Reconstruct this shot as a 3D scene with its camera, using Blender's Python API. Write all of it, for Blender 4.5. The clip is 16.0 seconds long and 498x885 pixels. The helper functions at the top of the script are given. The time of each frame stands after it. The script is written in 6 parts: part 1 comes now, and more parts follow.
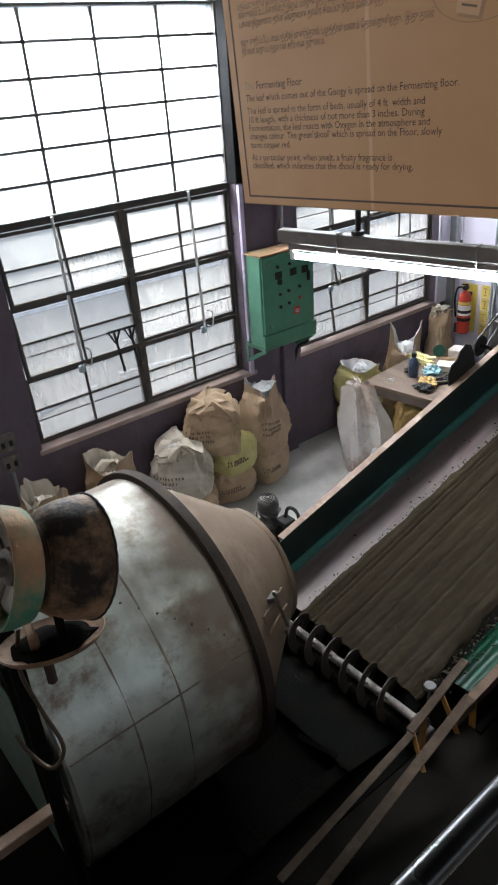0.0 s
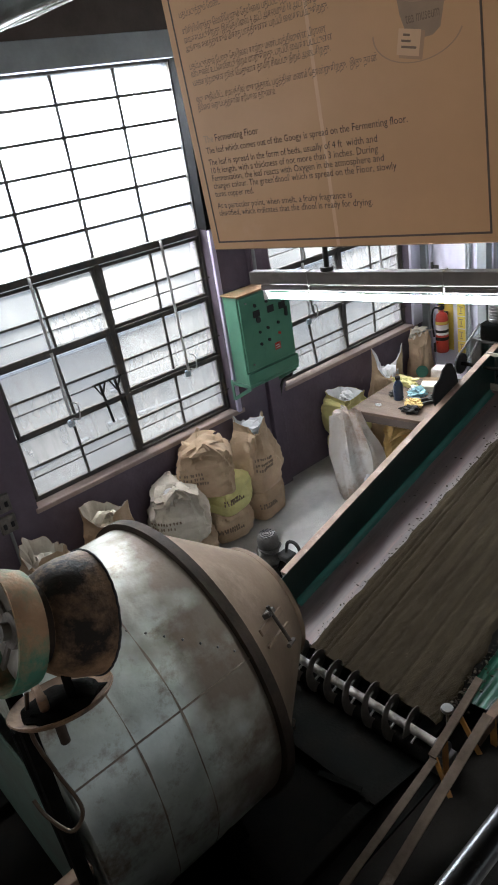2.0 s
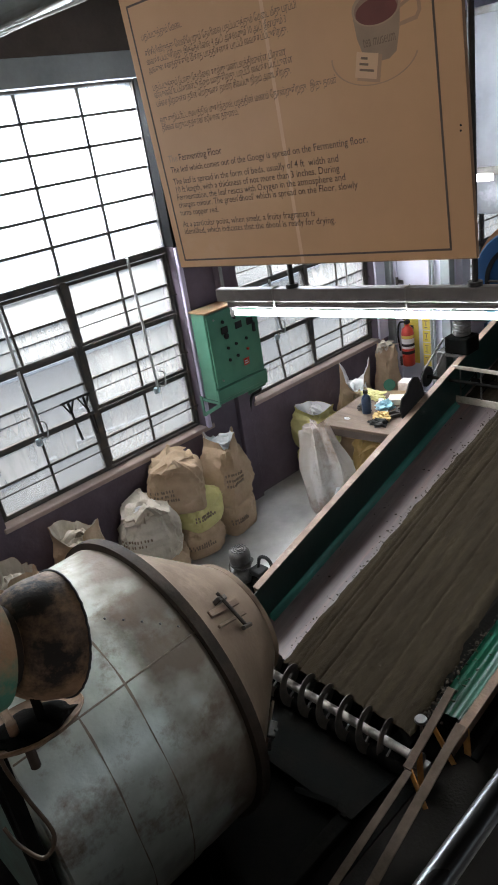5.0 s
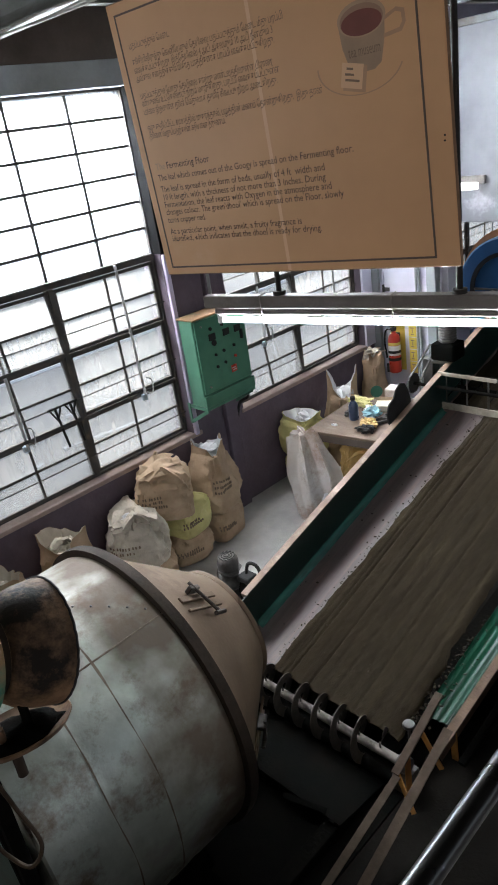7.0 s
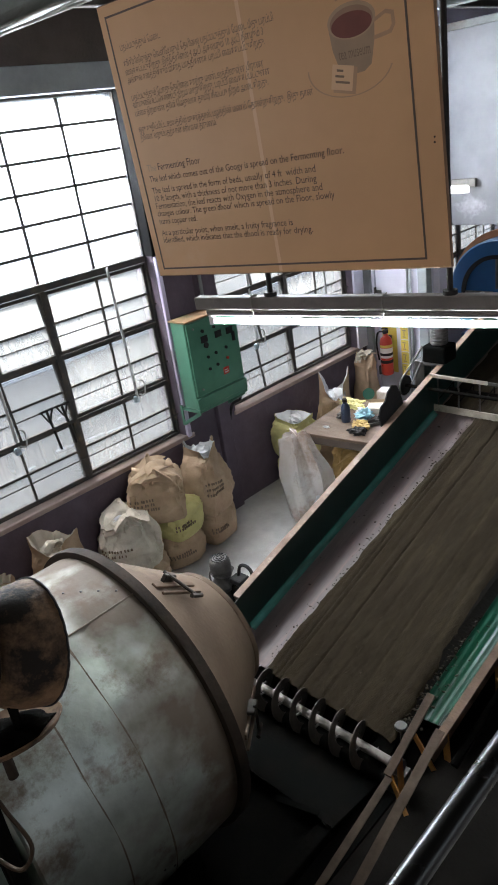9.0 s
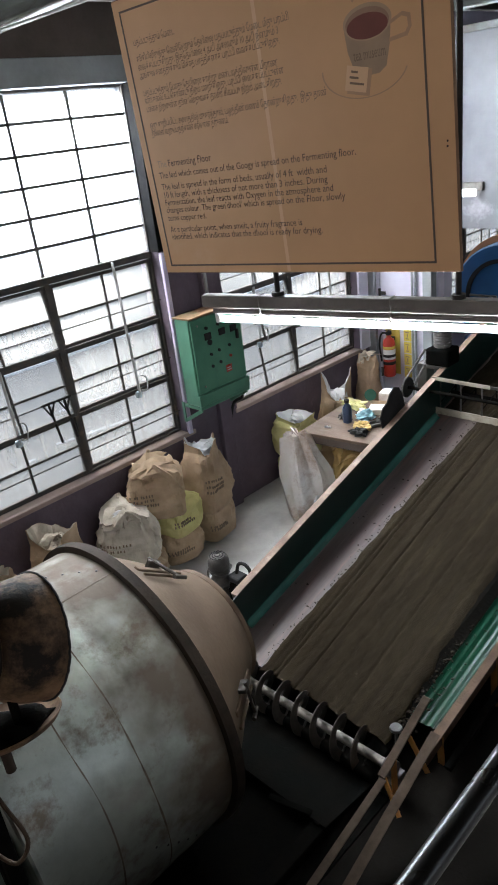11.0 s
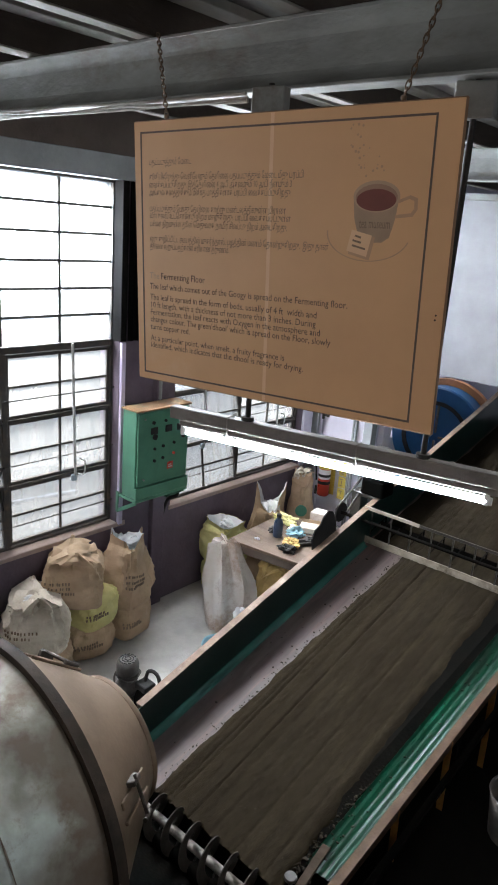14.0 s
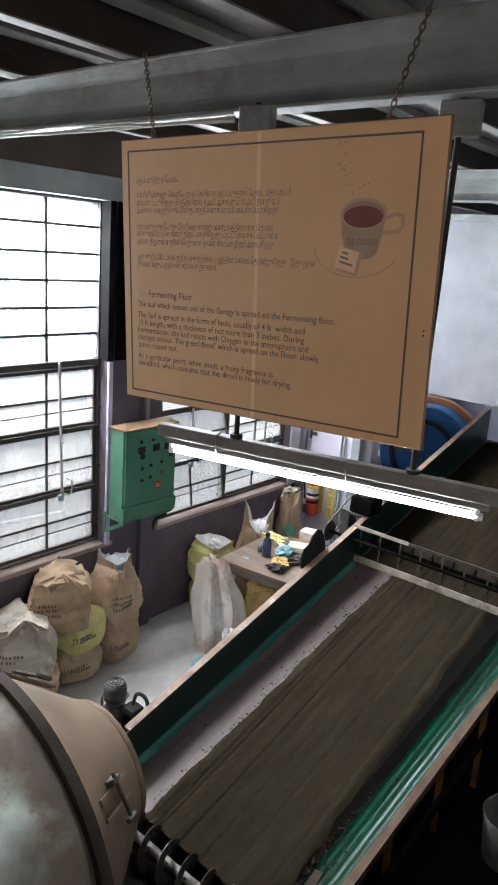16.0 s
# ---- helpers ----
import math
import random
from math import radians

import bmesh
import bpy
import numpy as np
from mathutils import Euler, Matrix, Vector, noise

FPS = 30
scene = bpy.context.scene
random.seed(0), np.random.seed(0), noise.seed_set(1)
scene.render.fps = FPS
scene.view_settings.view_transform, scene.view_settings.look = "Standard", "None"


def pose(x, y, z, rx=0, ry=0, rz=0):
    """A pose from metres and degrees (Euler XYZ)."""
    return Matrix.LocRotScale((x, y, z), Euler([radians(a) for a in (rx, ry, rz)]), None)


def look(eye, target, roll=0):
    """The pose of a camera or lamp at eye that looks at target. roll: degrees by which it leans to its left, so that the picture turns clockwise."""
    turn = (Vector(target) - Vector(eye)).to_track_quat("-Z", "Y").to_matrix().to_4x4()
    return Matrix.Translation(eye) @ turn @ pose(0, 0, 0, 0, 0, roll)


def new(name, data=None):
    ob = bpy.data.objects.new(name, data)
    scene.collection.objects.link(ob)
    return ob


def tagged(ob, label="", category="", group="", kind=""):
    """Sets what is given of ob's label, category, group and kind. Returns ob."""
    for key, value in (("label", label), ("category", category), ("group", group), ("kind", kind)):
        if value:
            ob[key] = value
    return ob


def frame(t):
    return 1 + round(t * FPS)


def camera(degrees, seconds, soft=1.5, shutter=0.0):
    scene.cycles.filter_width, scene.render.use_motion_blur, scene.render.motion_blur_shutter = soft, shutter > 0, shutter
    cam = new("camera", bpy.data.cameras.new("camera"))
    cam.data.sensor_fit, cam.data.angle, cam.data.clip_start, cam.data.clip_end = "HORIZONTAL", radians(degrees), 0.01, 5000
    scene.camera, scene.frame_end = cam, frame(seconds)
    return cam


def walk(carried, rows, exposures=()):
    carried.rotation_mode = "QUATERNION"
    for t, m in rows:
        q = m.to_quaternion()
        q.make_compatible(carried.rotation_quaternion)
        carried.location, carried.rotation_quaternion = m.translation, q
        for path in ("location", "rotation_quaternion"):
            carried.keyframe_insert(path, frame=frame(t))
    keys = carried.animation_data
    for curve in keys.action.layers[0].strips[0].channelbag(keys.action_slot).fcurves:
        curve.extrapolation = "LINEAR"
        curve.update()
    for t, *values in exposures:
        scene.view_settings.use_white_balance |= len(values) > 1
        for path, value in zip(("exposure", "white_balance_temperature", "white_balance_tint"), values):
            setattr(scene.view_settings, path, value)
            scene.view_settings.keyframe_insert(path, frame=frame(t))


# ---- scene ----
cam = camera(39.0, 16.0, soft=1.8, shutter=0.5)
PATH = [
    (0, (4.562, -3.453, 3.258), (3.161, -2.384, 2.313), -4.3),
    (0.5, (4.577, -3.433, 3.274), (3.161, -2.349, 2.367), -6.7),
    (1, (4.576, -3.431, 3.283), (3.152, -2.343, 2.396), -8.3),
    (1.5, (4.592, -3.446, 3.284), (3.164, -2.343, 2.421), -9.0),
    (2, (4.59, -3.452, 3.28), (3.17, -2.333, 2.424), -9.4),
    (2.5, (4.595, -3.443, 3.28), (3.189, -2.302, 2.43), -9.5),
    (3, (4.603, -3.444, 3.279), (3.209, -2.282, 2.439), -9.6),
    (3.5, (4.595, -3.447, 3.285), (3.208, -2.272, 2.451), -9.6),
    (4, (4.595, -3.451, 3.287), (3.211, -2.27, 2.457), -9.4),
    (6.5, (4.614, -3.449, 3.283), (3.26, -2.231, 2.458), -9.1),
    (7, (4.609, -3.457, 3.287), (3.256, -2.231, 2.47), -8.9),
    (7.5, (4.61, -3.456, 3.287), (3.256, -2.227, 2.477), -8.8),
    (8, (4.611, -3.453, 3.283), (3.26, -2.22, 2.475), -8.7),
    (8.5, (4.612, -3.453, 3.282), (3.267, -2.215, 2.471), -8.6),
    (9, (4.614, -3.456, 3.28), (3.274, -2.213, 2.468), -8.7),
    (11.5, (4.586, -3.474, 3.294), (3.254, -2.224, 2.479), -6.7),
    (11.8, (4.562, -3.482, 3.308), (3.232, -2.222, 2.506), -5.7),
    (12, (4.552, -3.484, 3.319), (3.219, -2.218, 2.531), -3.8),
    (12.2, (4.538, -3.488, 3.337), (3.201, -2.207, 2.583), -1.1),
    (12.3, (4.532, -3.485, 3.338), (3.197, -2.182, 2.618), 0.9),
    (12.5, (4.519, -3.49, 3.36), (3.241, -2.104, 2.692), 3.5),
    (12.7, (4.509, -3.49, 3.369), (3.261, -2.062, 2.734), 4.1),
    (13, (4.497, -3.497, 3.385), (3.264, -2.053, 2.755), 4.2),
    (13.5, (4.482, -3.512, 3.389), (3.255, -2.053, 2.784), 4.4),
    (14, (4.47, -3.515, 3.39), (3.238, -2.05, 2.809), 4.4),
    (14.5, (4.467, -3.516, 3.39), (3.237, -2.04, 2.835), 4.2),
    (15, (4.466, -3.518, 3.391), (3.241, -2.031, 2.854), 4.1),
    (15.5, (4.464, -3.521, 3.391), (3.239, -2.026, 2.875), 4.2),
    (16, (4.459, -3.508, 3.374), (3.241, -2.011, 2.851), 4.3),
]
walk(cam, [(t, look(eye, target, roll)) for t, eye, target, roll in PATH],
     exposures=[(0, 0.80), (1, 0.79), (3, 0.76), (12.4, 0.75), (13.5, 0.87), (16, 0.88)])

# ---- light ----
world = bpy.data.worlds.new("overcast_sky")
scene.world = world
world.use_nodes = True
wn = world.node_tree.nodes
sky = wn.new("ShaderNodeTexSky")
sky.sky_type, sky.sun_disc = "NISHITA", False
sky.sun_elevation, sky.sun_rotation = radians(48), radians(-80)
sky.air_density, sky.dust_density = 1.0, 4.0
world.node_tree.links.new(sky.outputs[0], wn["Background"].inputs[0])
wn["Background"].inputs[1].default_value = 0.15

sun = new("sun", bpy.data.lights.new("sun", "SUN"))
sun.data.energy, sun.data.angle, sun.data.color = 0.6, radians(25), (1.0, 0.97, 0.93)
sun.matrix_world = look((-6, 2, 9), (0, 0, 0))


def opening_lamp(eye, target, w, h, watts, col):
    lamp = new("opening_light", bpy.data.lights.new("opening_light", "AREA"))
    lamp.data.shape, lamp.data.size, lamp.data.size_y = "RECTANGLE", w, h
    lamp.data.energy, lamp.data.color = watts, col
    lamp.matrix_world = look(eye, target)
    return lamp


COOL, WARM = (0.93, 0.96, 1.0), (1.0, 0.93, 0.84)
opening_lamp((-0.26, -0.96, 3.24), (3, -0.96, 1.1), 1.84, 0.80, 170, COOL)
opening_lamp((-0.26, 1.58, 3.24), (3, 1.58, 1.1), 1.84, 0.80, 205, COOL)
opening_lamp((-0.25, 4.96, 3.27), (3, 4.96, 1.2), 1.85, 0.78, 35, COOL)
# Lamp of an unseen window, added to light the sign from the left.
opening_lamp((-0.28, -4.36, 3.10), (3, -2.2, 3.0), 1.6, 1.0, 22, (1.0, 0.97, 0.92))
# Added warm lamp behind the camera, in an unseen opening, for the sign face.
opening_lamp((7.5, -8.95, 3.02), (4.4, -1, 2.9), 2.8, 1.3, 42, WARM)
# Added weak lamp in an unseen east opening.
opening_lamp((9.25, 0.6, 3.05), (2.0, -1.0, 2.0), 4.4, 1.3, 6, (0.96, 1.0, 0.97))


# ---- materials ----
def surf(name, col, col2=None, rough=0.7, metal=0.0, scale=6.0, fine=60.0, bump=0.15, stain=None, stain_at=0.62, stretch=(1, 1, 1), spec=0.5, piece=0.0):
    """Two tones mixed by broad noise, fine grain in relief, and stains with soft borders."""
    m = bpy.data.materials.new(name)
    m.use_nodes = True
    nt = m.node_tree
    N, L = nt.nodes, nt.links
    b = N["Principled BSDF"]
    tc, mp = N.new("ShaderNodeTexCoord"), N.new("ShaderNodeMapping")
    mp.inputs["Scale"].default_value = stretch
    L.new(tc.outputs["Object"], mp.inputs[0])
    big = N.new("ShaderNodeTexNoise")
    big.inputs["Scale"].default_value, big.inputs["Detail"].default_value, big.inputs["Roughness"].default_value = scale, 5, 0.65
    L.new(mp.outputs[0], big.inputs["Vector"])
    small = N.new("ShaderNodeTexNoise")
    small.inputs["Scale"].default_value, small.inputs["Detail"].default_value = fine, 3
    L.new(mp.outputs[0], small.inputs["Vector"])
    ramp = N.new("ShaderNodeMapRange")
    ramp.inputs[1].default_value, ramp.inputs[2].default_value = 0.35, 0.65
    L.new(big.outputs["Fac"], ramp.inputs[0])
    c2 = col2 or tuple(c * 0.72 for c in col)
    mix = N.new("ShaderNodeMix")
    mix.data_type = "RGBA"
    mix.inputs["A"].default_value, mix.inputs["B"].default_value = (*col, 1), (*c2, 1)
    L.new(ramp.outputs[0], mix.inputs["Factor"])
    out = mix.outputs["Result"]
    if stain:
        sn = N.new("ShaderNodeTexNoise")
        sn.inputs["Scale"].default_value, sn.inputs["Detail"].default_value = scale * 0.6, 8
        sn.inputs["Roughness"].default_value = 0.72
        off = N.new("ShaderNodeMapping")
        off.inputs["Location"].default_value = (3.1, 7.7, 1.9)
        L.new(mp.outputs[0], off.inputs[0])
        L.new(off.outputs[0], sn.inputs["Vector"])
        sr = N.new("ShaderNodeMapRange")
        sr.inputs[1].default_value, sr.inputs[2].default_value = stain_at - 0.07, stain_at + 0.07
        L.new(sn.outputs["Fac"], sr.inputs[0])
        m2 = N.new("ShaderNodeMix")
        m2.data_type = "RGBA"
        m2.inputs["B"].default_value = (*stain, 1)
        L.new(out, m2.inputs["A"])
        L.new(sr.outputs[0], m2.inputs["Factor"])
        out = m2.outputs["Result"]
    if piece:
        oi = N.new("ShaderNodeObjectInfo")
        hv = N.new("ShaderNodeHueSaturation")
        pr = N.new("ShaderNodeMapRange")
        pr.inputs[3].default_value, pr.inputs[4].default_value = 1 - piece, 1 + piece
        L.new(oi.outputs["Random"], pr.inputs[0])
        L.new(pr.outputs[0], hv.inputs["Value"])
        L.new(out, hv.inputs["Color"])
        out = hv.outputs[0]
    L.new(out, b.inputs["Base Color"])
    rr = N.new("ShaderNodeMapRange")
    rr.inputs[3].default_value, rr.inputs[4].default_value = max(rough - 0.12, 0.03), min(rough + 0.12, 1)
    L.new(big.outputs["Fac"], rr.inputs[0])
    L.new(rr.outputs[0], b.inputs["Roughness"])
    b.inputs["Metallic"].default_value = metal
    b.inputs["Specular IOR Level"].default_value = spec
    if bump:
        bp = N.new("ShaderNodeBump")
        bp.inputs["Strength"].default_value, bp.inputs["Distance"].default_value = bump, 0.01
        L.new(small.outputs["Fac"], bp.inputs["Height"])
        L.new(bp.outputs[0], b.inputs["Normal"])
    return m


def glow(name, col, power):
    m = bpy.data.materials.new(name)
    m.use_nodes = True
    b = m.node_tree.nodes["Principled BSDF"]
    b.inputs["Base Color"].default_value = (*col, 1)
    b.inputs["Emission Color"].default_value = (*col, 1)
    b.inputs["Emission Strength"].default_value = power
    return m


def pane_glass(name, dirt, amount, clear=1.0):
    """Clear glass under a dusty film that lets light through."""
    m = bpy.data.materials.new(name)
    m.use_nodes = True
    nt = m.node_tree
    N, L = nt.nodes, nt.links
    N.remove(N["Principled BSDF"])
    tr, tl, gl = N.new("ShaderNodeBsdfTransparent"), N.new("ShaderNodeBsdfTranslucent"), N.new("ShaderNodeBsdfGlossy")
    tr.inputs[0].default_value = (0.90 * clear, 0.95 * clear, 0.98 * clear, 1)
    tl.inputs[0].default_value = (*dirt, 1)
    gl.inputs["Roughness"].default_value = 0.12
    tc, ns, mp = N.new("ShaderNodeTexCoord"), N.new("ShaderNodeTexNoise"), N.new("ShaderNodeMapping")
    mp.inputs["Scale"].default_value = (1, 3.0, 1.0)
    oi = N.new("ShaderNodeObjectInfo")
    L.new(tc.outputs["Object"], mp.inputs[0])
    L.new(mp.outputs[0], ns.inputs["Vector"])
    ns.inputs["Scale"].default_value, ns.inputs["Detail"].default_value = 5, 7
    add = N.new("ShaderNodeMath")
    add.operation = "MULTIPLY_ADD"
    add.inputs[1].default_value, add.inputs[2].default_value = 0.5, -0.25
    L.new(oi.outputs["Random"], add.inputs[0])
    sm = N.new("ShaderNodeMath")
    L.new(ns.outputs["Fac"], sm.inputs[0])
    L.new(add.outputs[0], sm.inputs[1])
    mr = N.new("ShaderNodeMapRange")
    mr.inputs[1].default_value, mr.inputs[2].default_value = 0.2, 0.8
    mr.inputs[3].default_value, mr.inputs[4].default_value = amount * 0.6, min(amount * 1.5, 0.95)
    L.new(sm.outputs[0], mr.inputs[0])
    mx, mg = N.new("ShaderNodeMixShader"), N.new("ShaderNodeMixShader")
    L.new(mr.outputs[0], mx.inputs[0])
    L.new(tr.outputs[0], mx.inputs[1])
    L.new(tl.outputs[0], mx.inputs[2])
    mg.inputs[0].default_value = 0.05
    L.new(mx.outputs[0], mg.inputs[1])
    L.new(gl.outputs[0], mg.inputs[2])
    L.new(mg.outputs[0], N["Material Output"].inputs[0])
    return m


M = {}
M["purple"] = surf("purple_distemper", (0.14, 0.108, 0.142), (0.10, 0.077, 0.10), 0.85, scale=2.5, fine=35, bump=0.3, stain=(0.20, 0.165, 0.19), stain_at=0.66)
# Pale copy of the wall's purple, with window light in the colour.
M["lilac"] = surf("lit_purple_plaster", (0.62, 0.55, 0.72), (0.54, 0.48, 0.63), 0.8, scale=3, fine=40, bump=0.2, stain=(0.40, 0.35, 0.42))
M["white_wall"] = surf("lavender_white_plaster", (0.62, 0.60, 0.70), (0.55, 0.53, 0.62), 0.8, scale=2.2, fine=45, bump=0.15, stain=(0.42, 0.39, 0.42), stain_at=0.68)
M["panel_white"] = surf("grey_sheet_panel", (0.17, 0.17, 0.185), (0.115, 0.115, 0.128), 0.5, scale=1.4, fine=30, bump=0.1, stain=(0.40, 0.39, 0.42), stain_at=0.66)
M["concrete"] = surf("worn_cement_floor", (0.50, 0.48, 0.455), (0.33, 0.315, 0.30), 0.72, scale=1.6, fine=70, bump=0.25, stain=(0.15, 0.145, 0.135), stain_at=0.64)
# Dusty cement with the aisle's shade put into a near-black colour.
M["dark_floor"] = surf("shaded_dusty_cement", (0.009, 0.008, 0.0068), (0.005, 0.0045, 0.0038), 0.95, scale=2, fine=70, bump=0.3, spec=0.03)
M["sill"] = surf("dusty_pink_sill", (0.42, 0.32, 0.29), (0.33, 0.25, 0.23), 0.85, scale=4, fine=60, bump=0.3, stain=(0.50, 0.42, 0.38))
M["lintel"] = surf("grey_lintel_paint", (0.30, 0.32, 0.33), (0.22, 0.235, 0.24), 0.7, scale=3, fine=40)
M["steel_win"] = surf("black_window_steel", (0.045, 0.046, 0.05), (0.09, 0.075, 0.06), 0.55, 0.2, scale=14, fine=90, bump=0.2, stain=(0.17, 0.12, 0.085), stain_at=0.66)
M["bar_win"] = surf("weathered_glazing_bar", (0.085, 0.075, 0.066), (0.05, 0.045, 0.04), 0.6, 0.2, scale=16, fine=90, bump=0.2, stain=(0.22, 0.16, 0.11), stain_at=0.64)
M["white_rod"] = surf("white_painted_rod", (0.62, 0.62, 0.63), (0.48, 0.48, 0.48), 0.5, 0.1, scale=20, fine=80)
M["glass_up"] = pane_glass("dusty_clear_pane", (0.85, 0.90, 0.95), 0.30)
M["glass_lo"] = pane_glass("frosted_dusty_pane", (0.60, 0.585, 0.55), 0.30, 0.97)
M["ceiling"] = surf("grey_ceiling_boards", (0.13, 0.126, 0.12), (0.08, 0.076, 0.072), 0.85, scale=2, fine=40, bump=0.3, stretch=(6, 1, 1))
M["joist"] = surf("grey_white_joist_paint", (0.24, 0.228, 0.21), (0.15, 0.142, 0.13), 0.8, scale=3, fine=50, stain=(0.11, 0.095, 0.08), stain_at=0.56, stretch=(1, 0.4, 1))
# Joist sides are darker than the pale strip beneath them.
M["joist_side"] = surf("dark_brown_joist_side", (0.045, 0.034, 0.026), (0.025, 0.019, 0.015), 0.85, scale=3, fine=50, bump=0.3, stain=(0.075, 0.065, 0.055), stain_at=0.62, stretch=(1, 0.4, 1))
M["beam"] = surf("grey_beam_paint", (0.19, 0.202, 0.20), (0.105, 0.11, 0.106), 0.65, scale=4.5, fine=60, bump=0.25, stain=(0.10, 0.085, 0.07), stain_at=0.57, stretch=(0.5, 1, 1))
M["sign_face"] = surf("faded_tan_print", (0.68, 0.395, 0.202), (0.60, 0.345, 0.176), 0.5, scale=1.2, fine=30, bump=0.04, stain=(0.70, 0.455, 0.27), stain_at=0.64)
M["sign_edge"] = surf("brown_board_edge", (0.26, 0.15, 0.085), (0.19, 0.11, 0.064), 0.6, scale=8)
M["ink"] = surf("dark_brown_ink", (0.05, 0.034, 0.028), (0.07, 0.048, 0.038), 0.6, bump=0)
M["ink_soft"] = surf("faded_ink", (0.19, 0.125, 0.082), (0.23, 0.15, 0.10), 0.6, bump=0)
M["ink_line"] = surf("border_ink", (0.10, 0.07, 0.055), (0.13, 0.09, 0.07), 0.6, bump=0)
M["chain"] = surf("rusty_chain", (0.10, 0.075, 0.055), (0.16, 0.10, 0.06), 0.6, 0.6, scale=40)
M["galv_cone"] = surf("tea_stained_sheet", (0.135, 0.090, 0.058), (0.098, 0.066, 0.043), 0.72, 0.0, scale=3, fine=40, bump=0.12, stain=(0.165, 0.115, 0.078), stain_at=0.62, spec=0.22)
M["flange"] = surf("blackened_flange", (0.022, 0.017, 0.014), (0.045, 0.032, 0.024), 0.8, 0.0, scale=5, spec=0.12)
M["rust"] = surf("rusty_iron", (0.22, 0.125, 0.065), (0.13, 0.075, 0.045), 0.75, 0.25, scale=10, fine=80, bump=0.3, stain=(0.07, 0.05, 0.04))
M["rust_green"] = surf("green_paint_over_rust", (0.34, 0.205, 0.115), (0.24, 0.14, 0.078), 0.8, 0.0, scale=3, fine=60, bump=0.25, stain=(0.055, 0.15, 0.10), stain_at=0.57, spec=0.15)
M["rail_wood"] = surf("worn_angle_iron", (0.20, 0.128, 0.085), (0.125, 0.08, 0.054), 0.65, 0.1, scale=9, fine=70, bump=0.25, stain=(0.34, 0.265, 0.205), stain_at=0.62)
M["bar_brown"] = surf("scraped_brown_angle", (0.06, 0.041, 0.028), (0.034, 0.023, 0.016), 0.65, 0.1, scale=9, fine=70, bump=0.25, stain=(0.08, 0.062, 0.044), stain_at=0.68, spec=0.10)
M["ochre"] = surf("ochre_painted_angle", (0.46, 0.20, 0.04), (0.32, 0.14, 0.032), 0.65, scale=10, fine=70, stain=(0.12, 0.08, 0.05))
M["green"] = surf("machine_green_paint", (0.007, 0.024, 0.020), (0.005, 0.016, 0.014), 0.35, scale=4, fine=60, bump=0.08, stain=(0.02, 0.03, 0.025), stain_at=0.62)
# Lit copy of the machine green, for the right side plate.
M["green_lit"] = surf("lit_machine_green", (0.0035, 0.042, 0.021), (0.0025, 0.026, 0.0145), 0.27, scale=4, fine=60, bump=0.08, stain=(0.006, 0.016, 0.010), stain_at=0.56, spec=0.24, stretch=(5, 0.4, 1))
M["box_green"] = surf("cabinet_green_enamel", (0.075, 0.22, 0.145), (0.058, 0.18, 0.118), 0.36, scale=5, fine=60, bump=0.05, stain=(0.06, 0.15, 0.10), stain_at=0.68)
M["belt"] = surf("pinkish_worn_belt", (0.108, 0.082, 0.078), (0.082, 0.062, 0.060), 0.50, scale=4, fine=60, bump=0.1, stain=(0.145, 0.088, 0.078), stain_at=0.57, stretch=(6, 0.3, 1), spec=0.3)
M["tea"] = surf("fermenting_tea_bed", (0.0235, 0.0176, 0.0108), (0.0155, 0.0115, 0.0072), 0.95, scale=5, fine=140, bump=0.6, stain=(0.031, 0.0238, 0.0148), stain_at=0.60, stretch=(2.4, 0.30, 1), spec=0.05)
M["disc_grey"] = surf("mottled_pale_grey", (0.40, 0.39, 0.37), (0.30, 0.285, 0.26), 0.7, scale=5, fine=60, bump=0.2, stain=(0.16, 0.10, 0.06), stain_at=0.58)
M["tea_chip"] = surf("dark_tea_clump", (0.014, 0.011, 0.008), (0.026, 0.02, 0.0135), 0.95, scale=30, fine=120, bump=0.5, spec=0.1)
# Dark steel pushed to near black, so it also carries the shade below the drum.
M["near_black"] = surf("near_black_steel", (0.0032, 0.0036, 0.0034), (0.006, 0.0052, 0.0044), 0.98, scale=6, fine=60, bump=0.3, spec=0.01)
M["dull_green"] = surf("grimy_dark_green_paint", (0.035, 0.072, 0.055), (0.045, 0.055, 0.044), 0.7, scale=5, fine=60, spec=0.25)
M["screw"] = surf("tea_coated_screw_steel", (0.075, 0.062, 0.052), (0.045, 0.038, 0.032), 0.55, 0.5, scale=14, fine=80, bump=0.2)
M["steel"] = surf("polished_worn_steel", (0.38, 0.37, 0.35), (0.25, 0.24, 0.22), 0.36, 0.9, scale=12, fine=90)
M["dark_steel"] = surf("dark_oily_steel", (0.10, 0.095, 0.09), (0.06, 0.055, 0.05), 0.42, 0.7, scale=10, fine=80)
M["rail_steel"] = surf("black_handrail_paint", (0.012, 0.0115, 0.011), (0.008, 0.0078, 0.0075), 0.27, 0.0, scale=3, fine=30, bump=0)
M["blue"] = surf("fan_blue_enamel", (0.025, 0.12, 0.30), (0.02, 0.095, 0.24), 0.42, scale=3, fine=50, bump=0.05)
M["orange"] = surf("orange_primer", (0.50, 0.22, 0.10), (0.40, 0.18, 0.085), 0.6, scale=4)
M["red"] = surf("extinguisher_red", (0.55, 0.045, 0.025), (0.45, 0.035, 0.02), 0.3, scale=6, bump=0.02)
M["yellow_card"] = surf("yellow_notice_card", (0.66, 0.50, 0.09), (0.58, 0.44, 0.08), 0.6, scale=6, bump=0.02)
